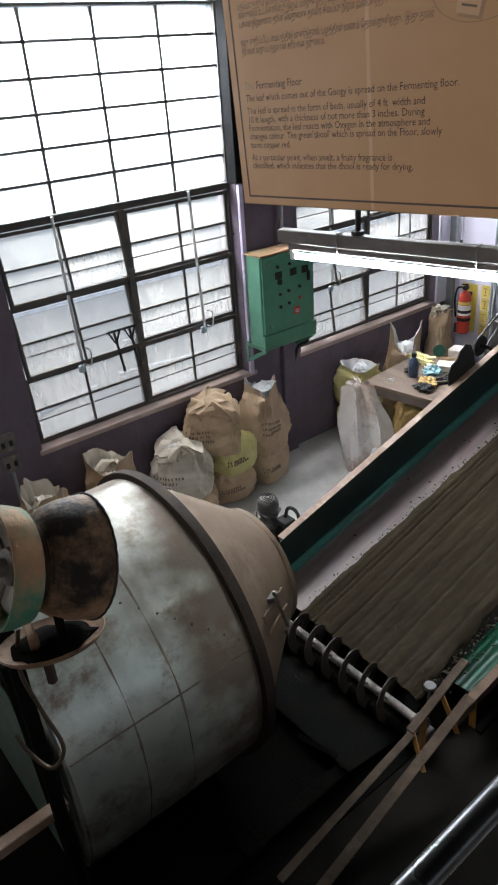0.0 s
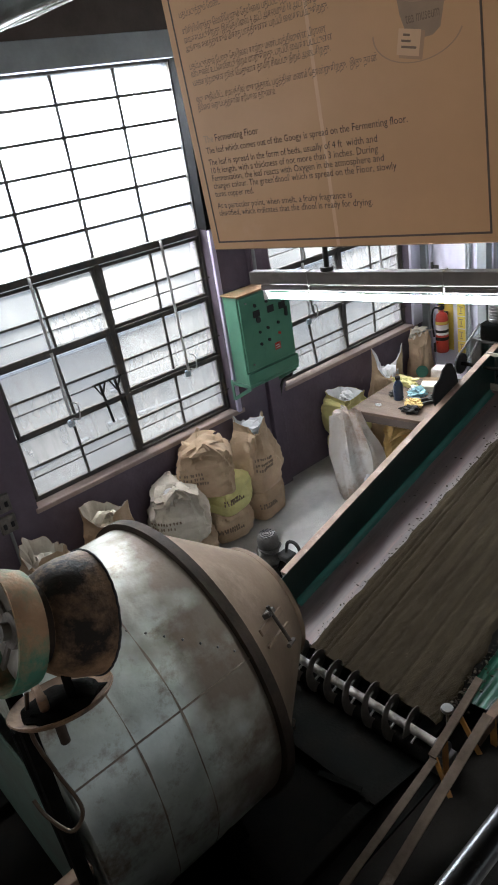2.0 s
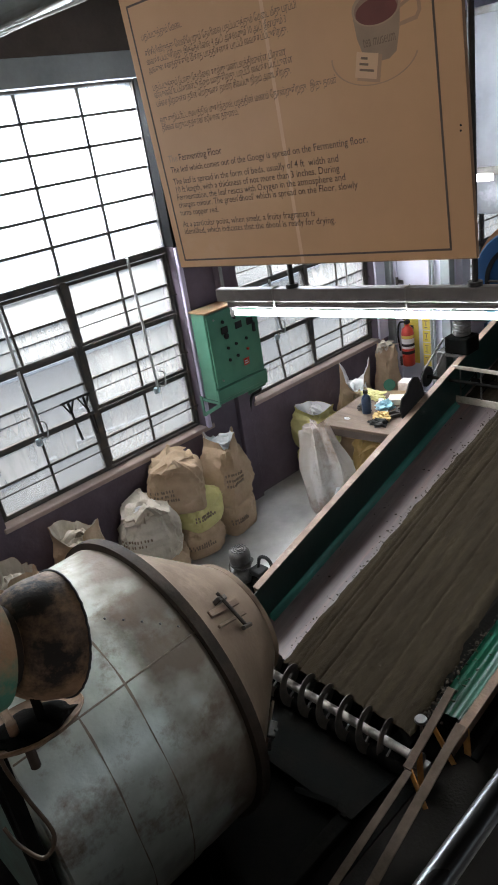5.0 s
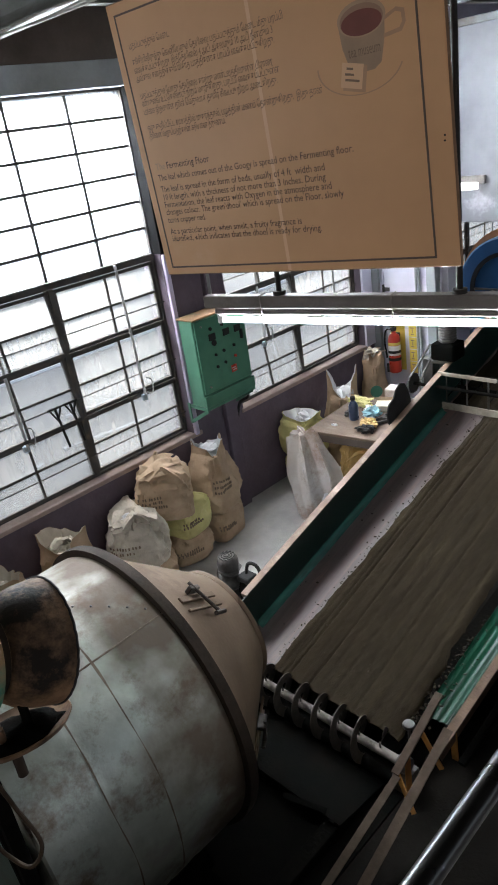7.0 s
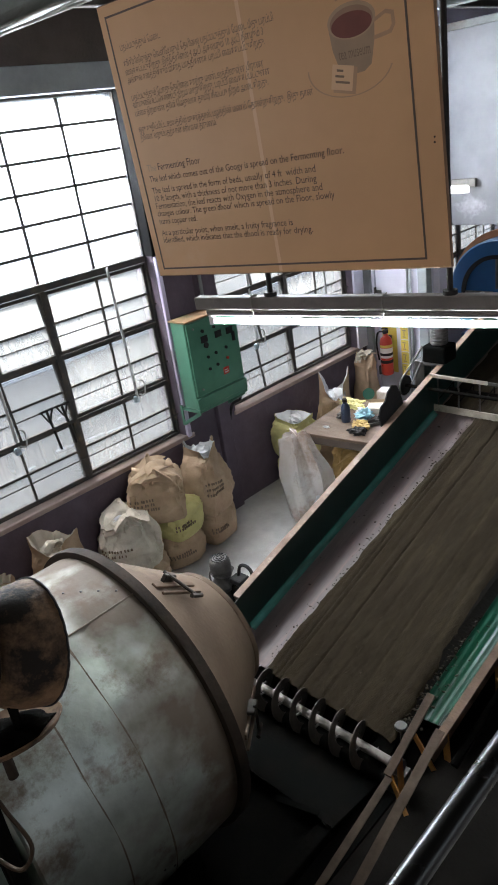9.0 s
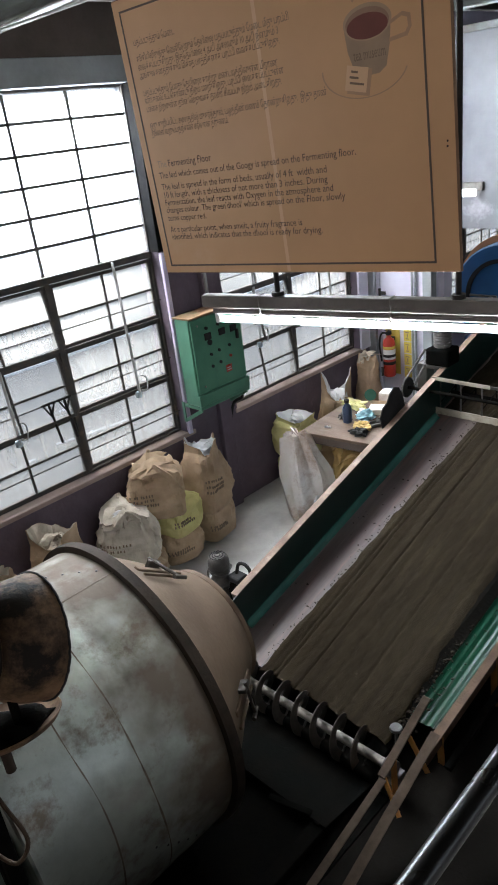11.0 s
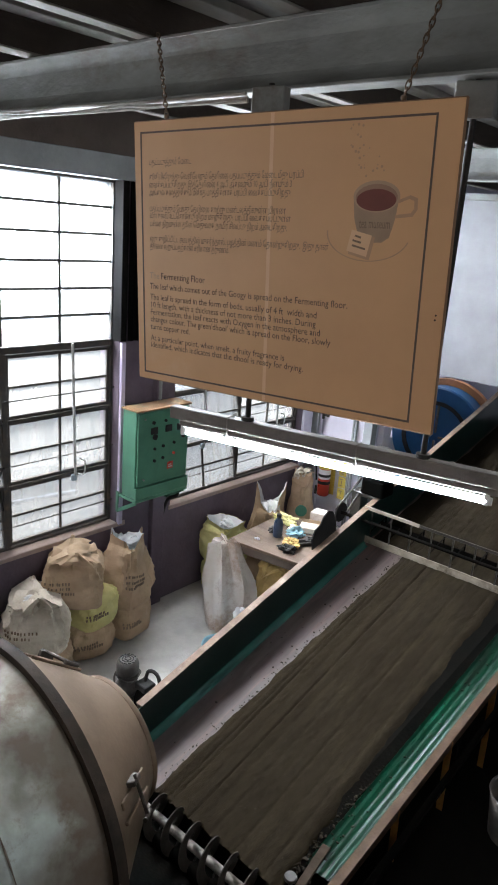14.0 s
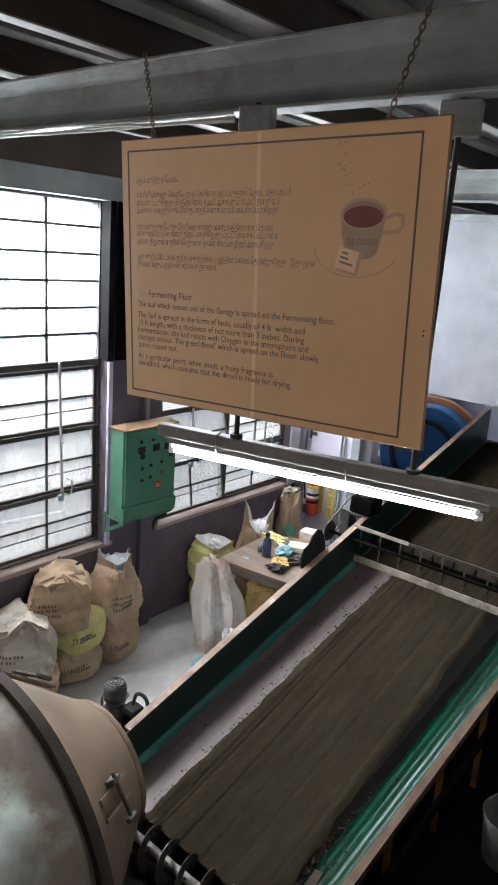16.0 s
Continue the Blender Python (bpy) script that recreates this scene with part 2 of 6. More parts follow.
M["black_sheet"] = surf("black_painted_sheet", (0.006, 0.006, 0.0065), (0.010, 0.0095, 0.009), 0.9, scale=5, spec=0.04)
M["black"] = surf("black_rubber", (0.018, 0.018, 0.019), (0.028, 0.027, 0.026), 0.7, scale=10, spec=0.2)
M["motor"] = surf("grimy_grey_motor", (0.17, 0.155, 0.14), (0.11, 0.10, 0.09), 0.6, 0.3, scale=14, fine=80, bump=0.2, stain=(0.26, 0.22, 0.18))
M["wood"] = surf("dusty_table_wood", (0.155, 0.103, 0.07), (0.105, 0.07, 0.048), 0.7, scale=3, fine=60, stretch=(1, 6, 6), bump=0.2, stain=(0.20, 0.15, 0.115), stain_at=0.62)
M["dark_wood"] = surf("dark_wooden_rail", (0.10, 0.075, 0.06), (0.07, 0.052, 0.042), 0.7, scale=4)
M["kraft"] = surf("brown_paper_sack", (0.52, 0.375, 0.248), (0.42, 0.295, 0.19), 0.75, scale=6, fine=17, bump=0.95, stain=(0.33, 0.24, 0.165), stain_at=0.64)
M["pale"] = surf("pale_woven_sack", (0.67, 0.605, 0.51), (0.53, 0.47, 0.385), 0.7, scale=6, fine=18, bump=0.9, stain=(0.32, 0.275, 0.225), stain_at=0.66)
M["yellow"] = surf("yellow_woven_sack", (0.66, 0.61, 0.26), (0.55, 0.505, 0.21), 0.65, scale=6, fine=26, bump=0.5, stain=(0.27, 0.225, 0.075), stain_at=0.66)
M["liner"] = surf("white_plastic_liner", (0.74, 0.74, 0.75), (0.62, 0.62, 0.63), 0.35, scale=7, fine=30, bump=0.2)
M["stencil"] = surf("stencil_ink", (0.20, 0.155, 0.115), (0.29, 0.225, 0.165), 0.8, bump=0)
M["badge"] = surf("green_badge_ink", (0.07, 0.24, 0.17), (0.09, 0.28, 0.20), 0.8, bump=0)
M["plain_white"] = surf("white_enamel", (0.72, 0.72, 0.73), (0.62, 0.62, 0.63), 0.4, scale=8)
M["fixture"] = surf("dusty_grey_batten", (0.165, 0.15, 0.14), (0.12, 0.11, 0.102), 0.55, scale=5, fine=50, stain=(0.22, 0.20, 0.18))
M["outside"] = surf("pale_yard_ground", (0.30, 0.29, 0.275), (0.23, 0.225, 0.215), 0.9, scale=0.5, fine=20)
M["outwall"] = surf("pale_yard_wall", (0.60, 0.61, 0.62), (0.50, 0.52, 0.54), 0.9, scale=0.6, fine=20)
M["haze"] = glow("bright_overcast_haze", (0.93, 0.96, 1.0), 1.0)
M["tube"] = glow("lit_fluorescent_tube", (0.86, 0.95, 1.0), 95.0)
M["lamp_far"] = glow("lit_bulkhead_lens", (0.95, 0.98, 1.0), 3.0)
M["blue_plastic"] = surf("dark_blue_bottle", (0.03, 0.05, 0.10), (0.025, 0.04, 0.08), 0.3, scale=8)
M["rag_blue"] = surf("pale_blue_cloth", (0.30, 0.50, 0.58), (0.22, 0.40, 0.48), 0.85, scale=12)
M["pale_blue"] = surf("chalky_blue_enamel", (0.46, 0.56, 0.64), (0.36, 0.44, 0.50), 0.6, scale=20, stain=(0.25, 0.22, 0.18), stain_at=0.64)
M["rag_yellow"] = surf("yellow_ochre_cloth", (0.58, 0.40, 0.16), (0.46, 0.31, 0.12), 0.85, scale=12)


# ---- shapes ----
def thing(name, label, category, at=None, group="", kind=""):
    ob = new(name)
    ob.empty_display_size = 0.1
    if at is not None:
        ob.matrix_world = at if isinstance(at, Matrix) else Matrix.Translation(at)
    return tagged(ob, label, category, group, kind)


def mesh_of(bm, name, material, smooth=False):
    me = bpy.data.meshes.new(name)
    bmesh.ops.recalc_face_normals(bm, faces=bm.faces[:])
    for f in bm.faces:
        f.smooth = smooth
    bm.to_mesh(me)
    bm.free()
    me.materials.append(material)
    return me


def part(name, bm, material, parent=None, label="", smooth=False, at=None):
    ob = new(name, mesh_of(bm, name, material, smooth))
    if smooth:
        ob.data.set_sharp_from_angle(angle=radians(38))
    ob.parent = parent
    if at is not None:
        ob.matrix_local = at if isinstance(at, Matrix) else Matrix.Translation(at)
    return tagged(ob, label)


def setting(name, bm, material, label="", smooth=False):
    return tagged(part(name, bm, material, None, label, smooth), kind="structure")


def box(x0, x1, y0, y1, z0, z1, bevel=0.0, bm=None, seg=1):
    own = bmesh.new()
    bmesh.ops.create_cube(own, size=1, matrix=Matrix.Translation(((x0 + x1) / 2, (y0 + y1) / 2, (z0 + z1) / 2)) @ Matrix.Diagonal((abs(x1 - x0), abs(y1 - y0), abs(z1 - z0), 1)))
    if bevel:
        bmesh.ops.bevel(own, geom=own.edges[:], offset=bevel, segments=seg, affect="EDGES", profile=0.5)
    if bm is None:
        return own
    return merge(bm, own)


def merge(bm, other, m=None):
    if m is not None:
        bmesh.ops.transform(other, matrix=m, verts=other.verts)
    tmp = bpy.data.meshes.new("tmp")
    other.to_mesh(tmp)
    other.free()
    bm.from_mesh(tmp)
    bpy.data.meshes.remove(tmp)
    return bm


def lathe(profile, n=48, bm=None, wobble=0.0, seed=0, closed=False):
    """Turns (radius, height) pairs round the z axis."""
    bm = bm or bmesh.new()
    rings = []
    rnd = random.Random(seed)
    for r, z in profile:
        if r < 1e-5:
            rings.append([bm.verts.new((0, 0, z))])
        else:
            rings.append([bm.verts.new((r * (1 + wobble * rnd.uniform(-1, 1)) * math.cos(a), r * math.sin(a), z)) for a in (2 * math.pi * k / n for k in range(n))])
    pairs = list(zip(rings, rings[1:])) + ([(rings[-1], rings[0])] if closed else [])
    for a, b in pairs:
        for k in range(n):
            j = (k + 1) % n
            if len(a) == 1 and len(b) == 1:
                continue
            if len(a) == 1:
                bm.faces.new((a[0], b[k], b[j]))
            elif len(b) == 1:
                bm.faces.new((a[k], a[j], b[0]))
            else:
                bm.faces.new((a[k], a[j], b[j], b[k]))
    return bm


def rod(a, b, r, n=12, bm=None, r2=None):
    """A round bar from a to b with closed ends."""
    a, b = Vector(a), Vector(b)
    own = bmesh.new()
    bmesh.ops.create_cone(own, cap_ends=True, segments=n, radius1=r, radius2=r if r2 is None else r2, depth=(b - a).length)
    m = Matrix.Translation((a + b) / 2) @ (b - a).to_track_quat("Z", "Y").to_matrix().to_4x4()
    bmesh.ops.transform(own, matrix=m, verts=own.verts)
    return own if bm is None else merge(bm, own)


def flat_bar(a, b, w, h, up=(0, 0, 1), bevel=0.002, bm=None):
    """A square-edged bar from a to b, w wide and h high."""
    a, b = Vector(a), Vector(b)
    d = (b - a).normalized()
    side = d.cross(Vector(up)).normalized()
    top = side.cross(d)
    m = Matrix((side, d, top)).transposed().to_4x4()
    m.translation = (a + b) / 2
    own = box(-w / 2, w / 2, -(b - a).length / 2, (b - a).length / 2, -h / 2, h / 2, bevel)
    bmesh.ops.transform(own, matrix=m, verts=own.verts)
    return own if bm is None else merge(bm, own)


def angle_iron(a, b, w, h, t=0.006, flip=1, bm=None):
    """An L section from a to b: a level leg on top and an upright one below it."""
    a, b = Vector(a), Vector(b)
    d = (b - a).normalized()
    side = d.cross(Vector((0, 0, 1))).normalized()
    top = side.cross(d)
    bm = flat_bar(a - top * (t / 2), b - top * (t / 2), w, t, top, 0.001, bm)
    o = side * flip * (w / 2 - t / 2) - top * (h / 2 + t + 0.0005)
    return flat_bar(a + o, b + o, t, h, top, 0.001, bm)


def tube_along(points, r, n=8, bm=None):
    """A bent round bar or hose through points."""
    bm = bm or bmesh.new()
    pts = [Vector(p) for p in points]
    rings = []
    ref = Vector((0.3, 0.9, 0.2)).normalized()
    for k, p in enumerate(pts):
        d = (pts[min(k + 1, len(pts) - 1)] - pts[max(k - 1, 0)]).normalized()
        u = d.cross(ref).normalized()
        v = d.cross(u)
        rings.append([bm.verts.new(p + (u * math.cos(a) + v * math.sin(a)) * r) for a in (2 * math.pi * i / n for i in range(n))])
    for a, b in zip(rings, rings[1:]):
        for k in range(n):
            bm.faces.new((a[k], a[(k + 1) % n], b[(k + 1) % n], b[k]))
    bm.faces.new(rings[0])
    bm.faces.new(rings[-1][::-1])
    return bm


def curve_points(points, n=8):
    """A smooth run through the given points."""
    p = [Vector(q) for q in points]
    p = [2 * p[0] - p[1], *p, 2 * p[-1] - p[-2]]
    out = []
    for k in range(1, len(p) - 2):
        for i in range(n):
            t = i / n
            out.append(0.5 * (2 * p[k] + (p[k + 1] - p[k - 1]) * t + (2 * p[k - 1] - 5 * p[k] + 4 * p[k + 1] - p[k + 2]) * t * t + (3 * p[k] - p[k - 1] - 3 * p[k + 1] + p[k + 2]) * t ** 3))
    return out + [p[-2]]


def place(m_axis, origin):
    """A pose whose z axis points along m_axis."""
    m = Vector(m_axis).to_track_quat("Z", "Y").to_matrix().to_4x4()
    m.translation = origin
    return m


def drum_sheet(name):
    """Zinc sheet, bare and mottled, under a coat of brown tea dust, browner towards the flange."""
    m = surf(name, (0.56, 0.60, 0.545), (0.45, 0.475, 0.425), 0.42, 0.6, scale=7, fine=26, bump=0.2, stain=(0.23, 0.185, 0.145), stain_at=0.58, spec=0.2)
    nt = m.node_tree
    N, L = nt.nodes, nt.links
    b = N["Principled BSDF"]
    tc, sep = N.new("ShaderNodeTexCoord"), N.new("ShaderNodeSeparateXYZ")
    L.new(tc.outputs["Object"], sep.inputs[0])
    ns = N.new("ShaderNodeTexNoise")
    ns.inputs["Scale"].default_value, ns.inputs["Detail"].default_value, ns.inputs["Roughness"].default_value = 3.2, 5, 0.52
    L.new(tc.outputs["Object"], ns.inputs["Vector"])
    sm = N.new("ShaderNodeMath")
    sm.operation = "MULTIPLY_ADD"
    sm.inputs[1].default_value = 1.3
    L.new(ns.outputs["Fac"], sm.inputs[0])
    L.new(sep.outputs["Z"], sm.inputs[2])
    mr = N.new("ShaderNodeMapRange")
    mr.inputs[1].default_value, mr.inputs[2].default_value = 0.12, 0.56
    mr.inputs[3].default_value, mr.inputs[4].default_value = 0.20, 0.95
    L.new(sm.outputs[0], mr.inputs[0])
    mix = N.new("ShaderNodeMix")
    mix.data_type = "RGBA"
    mix.inputs["B"].default_value = (0.112, 0.081, 0.058, 1)
    L.new(b.inputs["Base Color"].links[0].from_socket, mix.inputs["A"])
    L.new(mr.outputs[0], mix.inputs["Factor"])
    L.new(mix.outputs["Result"], b.inputs["Base Color"])
    ro, me = N.new("ShaderNodeMapRange"), N.new("ShaderNodeMapRange")
    ro.inputs[3].default_value, ro.inputs[4].default_value = 0.31, 0.72
    me.inputs[3].default_value, me.inputs[4].default_value = 0.85, 0.0
    L.new(mr.outputs[0], ro.inputs[0])
    L.new(mr.outputs[0], me.inputs[0])
    L.new(ro.outputs[0], b.inputs["Roughness"])
    L.new(me.outputs[0], b.inputs["Metallic"])
    return m


M["drum_sheet"] = drum_sheet("dusted_zinc_sheet")
M["lip_sheet"] = surf("scuffed_teal_edge_sheet", (0.05, 0.20, 0.165), (0.03, 0.12, 0.10), 0.22, 0.3, scale=6, fine=50, bump=0.08, stain=(0.05, 0.10, 0.085), stain_at=0.6, stretch=(4, 0.5, 1))


def thin_plastic(name):
    """Thin milky film: part of the light goes straight through."""
    m = surf(name, (0.84, 0.80, 0.78), (0.74, 0.66, 0.60), 0.3, scale=3, fine=14, bump=0.12, stain=(0.45, 0.33, 0.26), stain_at=0.56)
    nt = m.node_tree
    N, L = nt.nodes, nt.links
    tr, mx = N.new("ShaderNodeBsdfTransparent"), N.new("ShaderNodeMixShader")
    mx.inputs[0].default_value = 0.78
    L.new(tr.outputs[0], mx.inputs[1])
    L.new(N["Principled BSDF"].outputs[0], mx.inputs[2])
    L.new(mx.outputs[0], N["Material Output"].inputs[0])
    return m


M["film"] = thin_plastic("milky_plastic_film")


# ---- the room ----
IN = 0.11          # inner face of the window wall
SILL, HEAD = 0.93, 3.66
W = 0.48           # one pane's width
H = 0.1973         # one upper pane's height
WIN = [(-1.92, 0.0), (0.615, 2.535)]

setting("floor", box(-0.11, 9.5, -9.0, 7.0, -0.15, 0.0), M["concrete"], "worn grey cement floor with tea dust")
setting("ground", box(-60, -0.3, -60, 60, -0.5, -0.25), M["outside"], "pale yard outside the windows")
setting("backdrop", box(-15.2, -15.0, -40, 40, -0.25, 16), M["haze"], "bright overcast haze outside the windows")
setting("yard_path", box(-7.5, -6.9, -30, 30, -0.249, -0.235), M["outwall"], "pale concrete kerb across the yard")
for a, b in (((-2.8, -1.6, -0.23), (-3.2, 0.1, -0.23)), ((-3.35, 0.5, -0.23), (-3.1, 1.9, -0.23)), ((-4.4, 1.2, -0.23), (-4.1, 3.4, -0.23))):
    tagged(setting("yard_pipe", flat_bar(a, b, 0.06, 0.04, (0, 0, 1), 0.004), M["plain_white"], "white painted pipe lying in the yard"), group="yard pipes")
# The plate's near-black colour paints the shade beneath the drum.
setting("machine_bed", box(1.22, 3.06, -3.45, -1.22, 0.0005, 0.012, 0.003), M["near_black"], "near-black steel bed plate, with the shade under the drum in its colour")
# Thin dark sheet over the cement paints the shade along the aisle.
setting("aisle_floor", box(1.80, 9.0, -8.5, 6.9, 0.0005, 0.006), M["dark_floor"], "dusty cement aisle, coloured near black as in shade")

wall = box(-0.13, IN, -9.0, 2.8, 0.0, SILL - 0.05)
for y0, y1 in ((-9.0, -5.32), (-3.40, -1.92), (0.0, 0.615), (2.535, 2.8)):
    box(-0.13, IN, y0, y1, SILL - 0.05, HEAD, 0, wall)
setting("wall_west", wall, M["purple"], "dark purple painted factory wall with large windows")
lint = box(-0.13, IN + 0.01, -9.0, 2.8, HEAD, 3.83, 0.004)
setting("lintel", lint, M["lintel"], "grey painted concrete lintel over the windows")
setting("wall_west_top", box(-0.13, IN - 0.02, -9.0, 2.8, 3.83, 4.32), M["dark_wood"], "dark boarded strip above the lintel")
for y0, y1 in WIN:
    setting("window_sill", box(-0.02, IN + 0.014, y0 - 0.02, y1 + 0.09, SILL - 0.045, SILL - 0.004, 0.006), M["sill"], "dusty pinkish plastered window sill")
setting("pier_cover", box(0.033, IN + 0.03, -0.014, 0.044, 2.47, HEAD, 0.003), M["black_sheet"], "black sheet cover on the pier's upper edge")
# plastered edge of the pier beside the first window, its daylight put into the colour
setting("pier_edge", box(0.0, IN + 0.03, 0.003, 0.045, SILL - 0.02, 2.46, 0.004), M["lilac"], "plastered edge of the window pier, pale lilac as lit by the window")
setting("pier_edge", box(0.0, IN + 0.025, 2.538, 2.70, SILL - 0.02, 3.0, 0.004), M["white_wall"], "pale plastered reveal at the window's end")
setting("pier_post", box(IN, IN + 0.055, 0.36, 0.50, 0.0, 2.4, 0.006), M["purple"], "purple painted pilaster between the windows")
bm = bmesh.new()
n = 22
vs = []
for k in range(n + 1):
    y = 0.045 + 0.57 * k / n
    x = IN + 0.03 + 0.012 * math.cos(k * math.pi)
    vs.append([bm.verts.new((x, y, 2.47)), bm.verts.new((x, y, HEAD))])
for a, b in zip(vs, vs[1:]):
    bm.faces.new((a[0], b[0], b[1], a[1]))
bmesh.ops.solidify(bm, geom=bm.faces[:], thickness=0.004)
setting("pier_cladding", bm, M["black_sheet"], "black corrugated sheet over the pier")

# far wall with its door, and the opening beside it
setting("wall_north", box(-0.13, 0.98, 2.8, 2.95, 0.0, 4.32), M["white_wall"], "lavender-white plastered wall at the room's end")
setting("wall_north_far", box(-0.13, 9.5, 6.8, 7.0, 0.0, 4.32), M["white_wall"], "pale plastered wall beyond the conveyor")
# East and south openings are unseen, cut only for the added lamps.
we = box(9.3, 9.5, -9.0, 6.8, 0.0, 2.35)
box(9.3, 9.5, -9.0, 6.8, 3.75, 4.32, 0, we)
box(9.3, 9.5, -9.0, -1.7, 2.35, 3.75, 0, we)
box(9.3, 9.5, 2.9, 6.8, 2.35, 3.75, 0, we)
setting("wall_east", we, M["white_wall"], "unseen pale plastered factory wall with an opening added for a lamp")
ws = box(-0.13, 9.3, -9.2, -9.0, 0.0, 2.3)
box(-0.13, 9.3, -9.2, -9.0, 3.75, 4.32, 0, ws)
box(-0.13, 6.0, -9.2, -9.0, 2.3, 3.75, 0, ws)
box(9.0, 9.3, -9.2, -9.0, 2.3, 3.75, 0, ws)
setting("wall_south", ws, M["purple"], "unseen purple painted factory wall with an opening added for a lamp")
wf = box(-0.13, IN, 2.95, 6.8, 0.0, SILL - 0.05)
box(-0.13, IN, 2.95, 4.0, SILL - 0.05, 4.32, 0, wf)
box(-0.13, IN, 5.92, 6.8, SILL - 0.05, 4.32, 0, wf)
box(-0.13, IN, 4.0, 5.92, HEAD, 4.32, 0, wf)
setting("wall_west_far", wf, M["white_wall"], "pale plastered wall beyond the end wall")
setting("pier_corner", box(IN, 0.205, 2.70, 2.797, 0.0, 3.6, 0.005), M["lintel"], "grey painted corner post")
setting("gallery", box(4.33, 9.3, -9.0, 1.0, 1.45, 1.6), M["concrete"], "raised cement viewing gallery")
setting("ceiling", box(-0.13, 9.5, -9.2, 7.0, 4.23, 4.40), M["ceiling"], "dark boarded ceiling")

for k in range(-4, 10):
    x = 2.06 + 0.765 * k
    if 0.2 < x < 9.2:
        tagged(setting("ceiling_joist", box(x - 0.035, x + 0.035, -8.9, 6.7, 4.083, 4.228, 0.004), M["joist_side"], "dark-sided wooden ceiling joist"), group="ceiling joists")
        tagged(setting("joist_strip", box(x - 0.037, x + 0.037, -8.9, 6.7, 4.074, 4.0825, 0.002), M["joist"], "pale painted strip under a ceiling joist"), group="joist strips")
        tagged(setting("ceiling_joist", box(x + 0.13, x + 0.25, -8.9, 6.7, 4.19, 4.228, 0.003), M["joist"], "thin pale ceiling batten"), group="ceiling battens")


def i_beam(y, z0, z1, label):
    bm = box(0.12, 9.2, y - 0.006, y + 0.006, z0 + 0.012, z1 - 0.012)
    for z in (z0, z1 - 0.014):
        box(0.12, 9.2, y - 0.045, y + 0.045, z, z + 0.014, 0.003, bm)
    for s in (-1, 1):
        own = bmesh.new()
        for z, dz in ((z0 + 0.014, 1), (z1 - 0.014, -1)):
            rows = []
            for k in range(6):
                a = k / 5
                yy = y + s * (0.039 * (1 - a) ** 1.7 + 0.006)
                rows.append([own.verts.new((0.12, yy, z + dz * 0.05 * a)), own.verts.new((9.2, yy, z + dz * 0.05 * a))])
            for p, q in zip(rows, rows[1:]):
                own.faces.new((p[0], p[1], q[1], q[0]))
        merge(bm, own)
    return setting("roof_beam", bm, M["beam"], label, smooth=True)


i_beam(-1.45, 3.845, 4.07, "grey painted rolled steel roof beam with cables along it")
i_beam(1.75, 3.845, 4.07, "grey painted rolled steel roof beam")
i_beam(-5.2, 3.845, 4.07, "grey painted rolled steel roof beam")
bm = bmesh.new()
for k, (dy, dz) in enumerate(((-0.055, -0.012), (-0.062, 0.004), (-0.045, -0.016))):
    tube_along(curve_points([(0.2 + 0.35 * i, -1.45 + dy + 0.006 * math.sin(i * 2.1 + k), 3.842 + dz - 0.01 * abs(math.sin(i * 1.3 + k))) for i in range(8)], 5), 0.006, 6, bm)
tagged(part("cable_run", bm, M["joist"], None, "bundle of pale paint-covered cables tied under a beam", True), category="cable")


# ---- windows ----
def casement(y0, y1, z0, z1, rows, parent, tilt, mat_glass):
    """A top-hung steel casement: frame, one upright bar, one or more cross bars, and its panes."""
    w, h = y1 - y0, z1 - z0
    sash = thing("casement", "", "")
    sash.parent = parent
    sash.matrix_local = pose(0.0, y0, z1, 0, tilt, 0)
    f = 0.024
    bm = box(-0.016, 0.016, 0, f, -h, 0, 0.002)
    box(-0.016, 0.016, w - f, w, -h, 0, 0.002, bm)
    box(-0.016, 0.016, f + 0.0005, w - f - 0.0005, -f, 0, 0.002, bm)
    box(-0.016, 0.016, f + 0.0005, w - f - 0.0005, -h, -h + f, 0.002, bm)
    fr = part("sash_frame", bm, M["steel_win"], sash)
    part("upright_bar", box(-0.010, 0.010, w / 2 - 0.008, w / 2 + 0.008, -h + f, -f, 0.001), M["bar_win"], sash)
    for r in range(1, rows):
        part("cross_bar", box(-0.012, 0.012, f, w - f, -h * r / rows - 0.008, -h * r / rows + 0.008, 0.001), M["bar_win"], sash)
    for c in range(2):
        for r in range(rows):
            ya, yb = (f, w / 2 - 0.008) if c == 0 else (w / 2 + 0.008, w - f)
            za, zb = -h + f + (h - 2 * f) * r / rows, -h + f + (h - 2 * f) * (r + 1) / rows
            p = part("pane", box(-0.002, 0.002, ya + 0.001, yb - 0.001, za + 0.008, zb - 0.008), mat_glass, sash)
            p.visible_shadow = False
    return sash


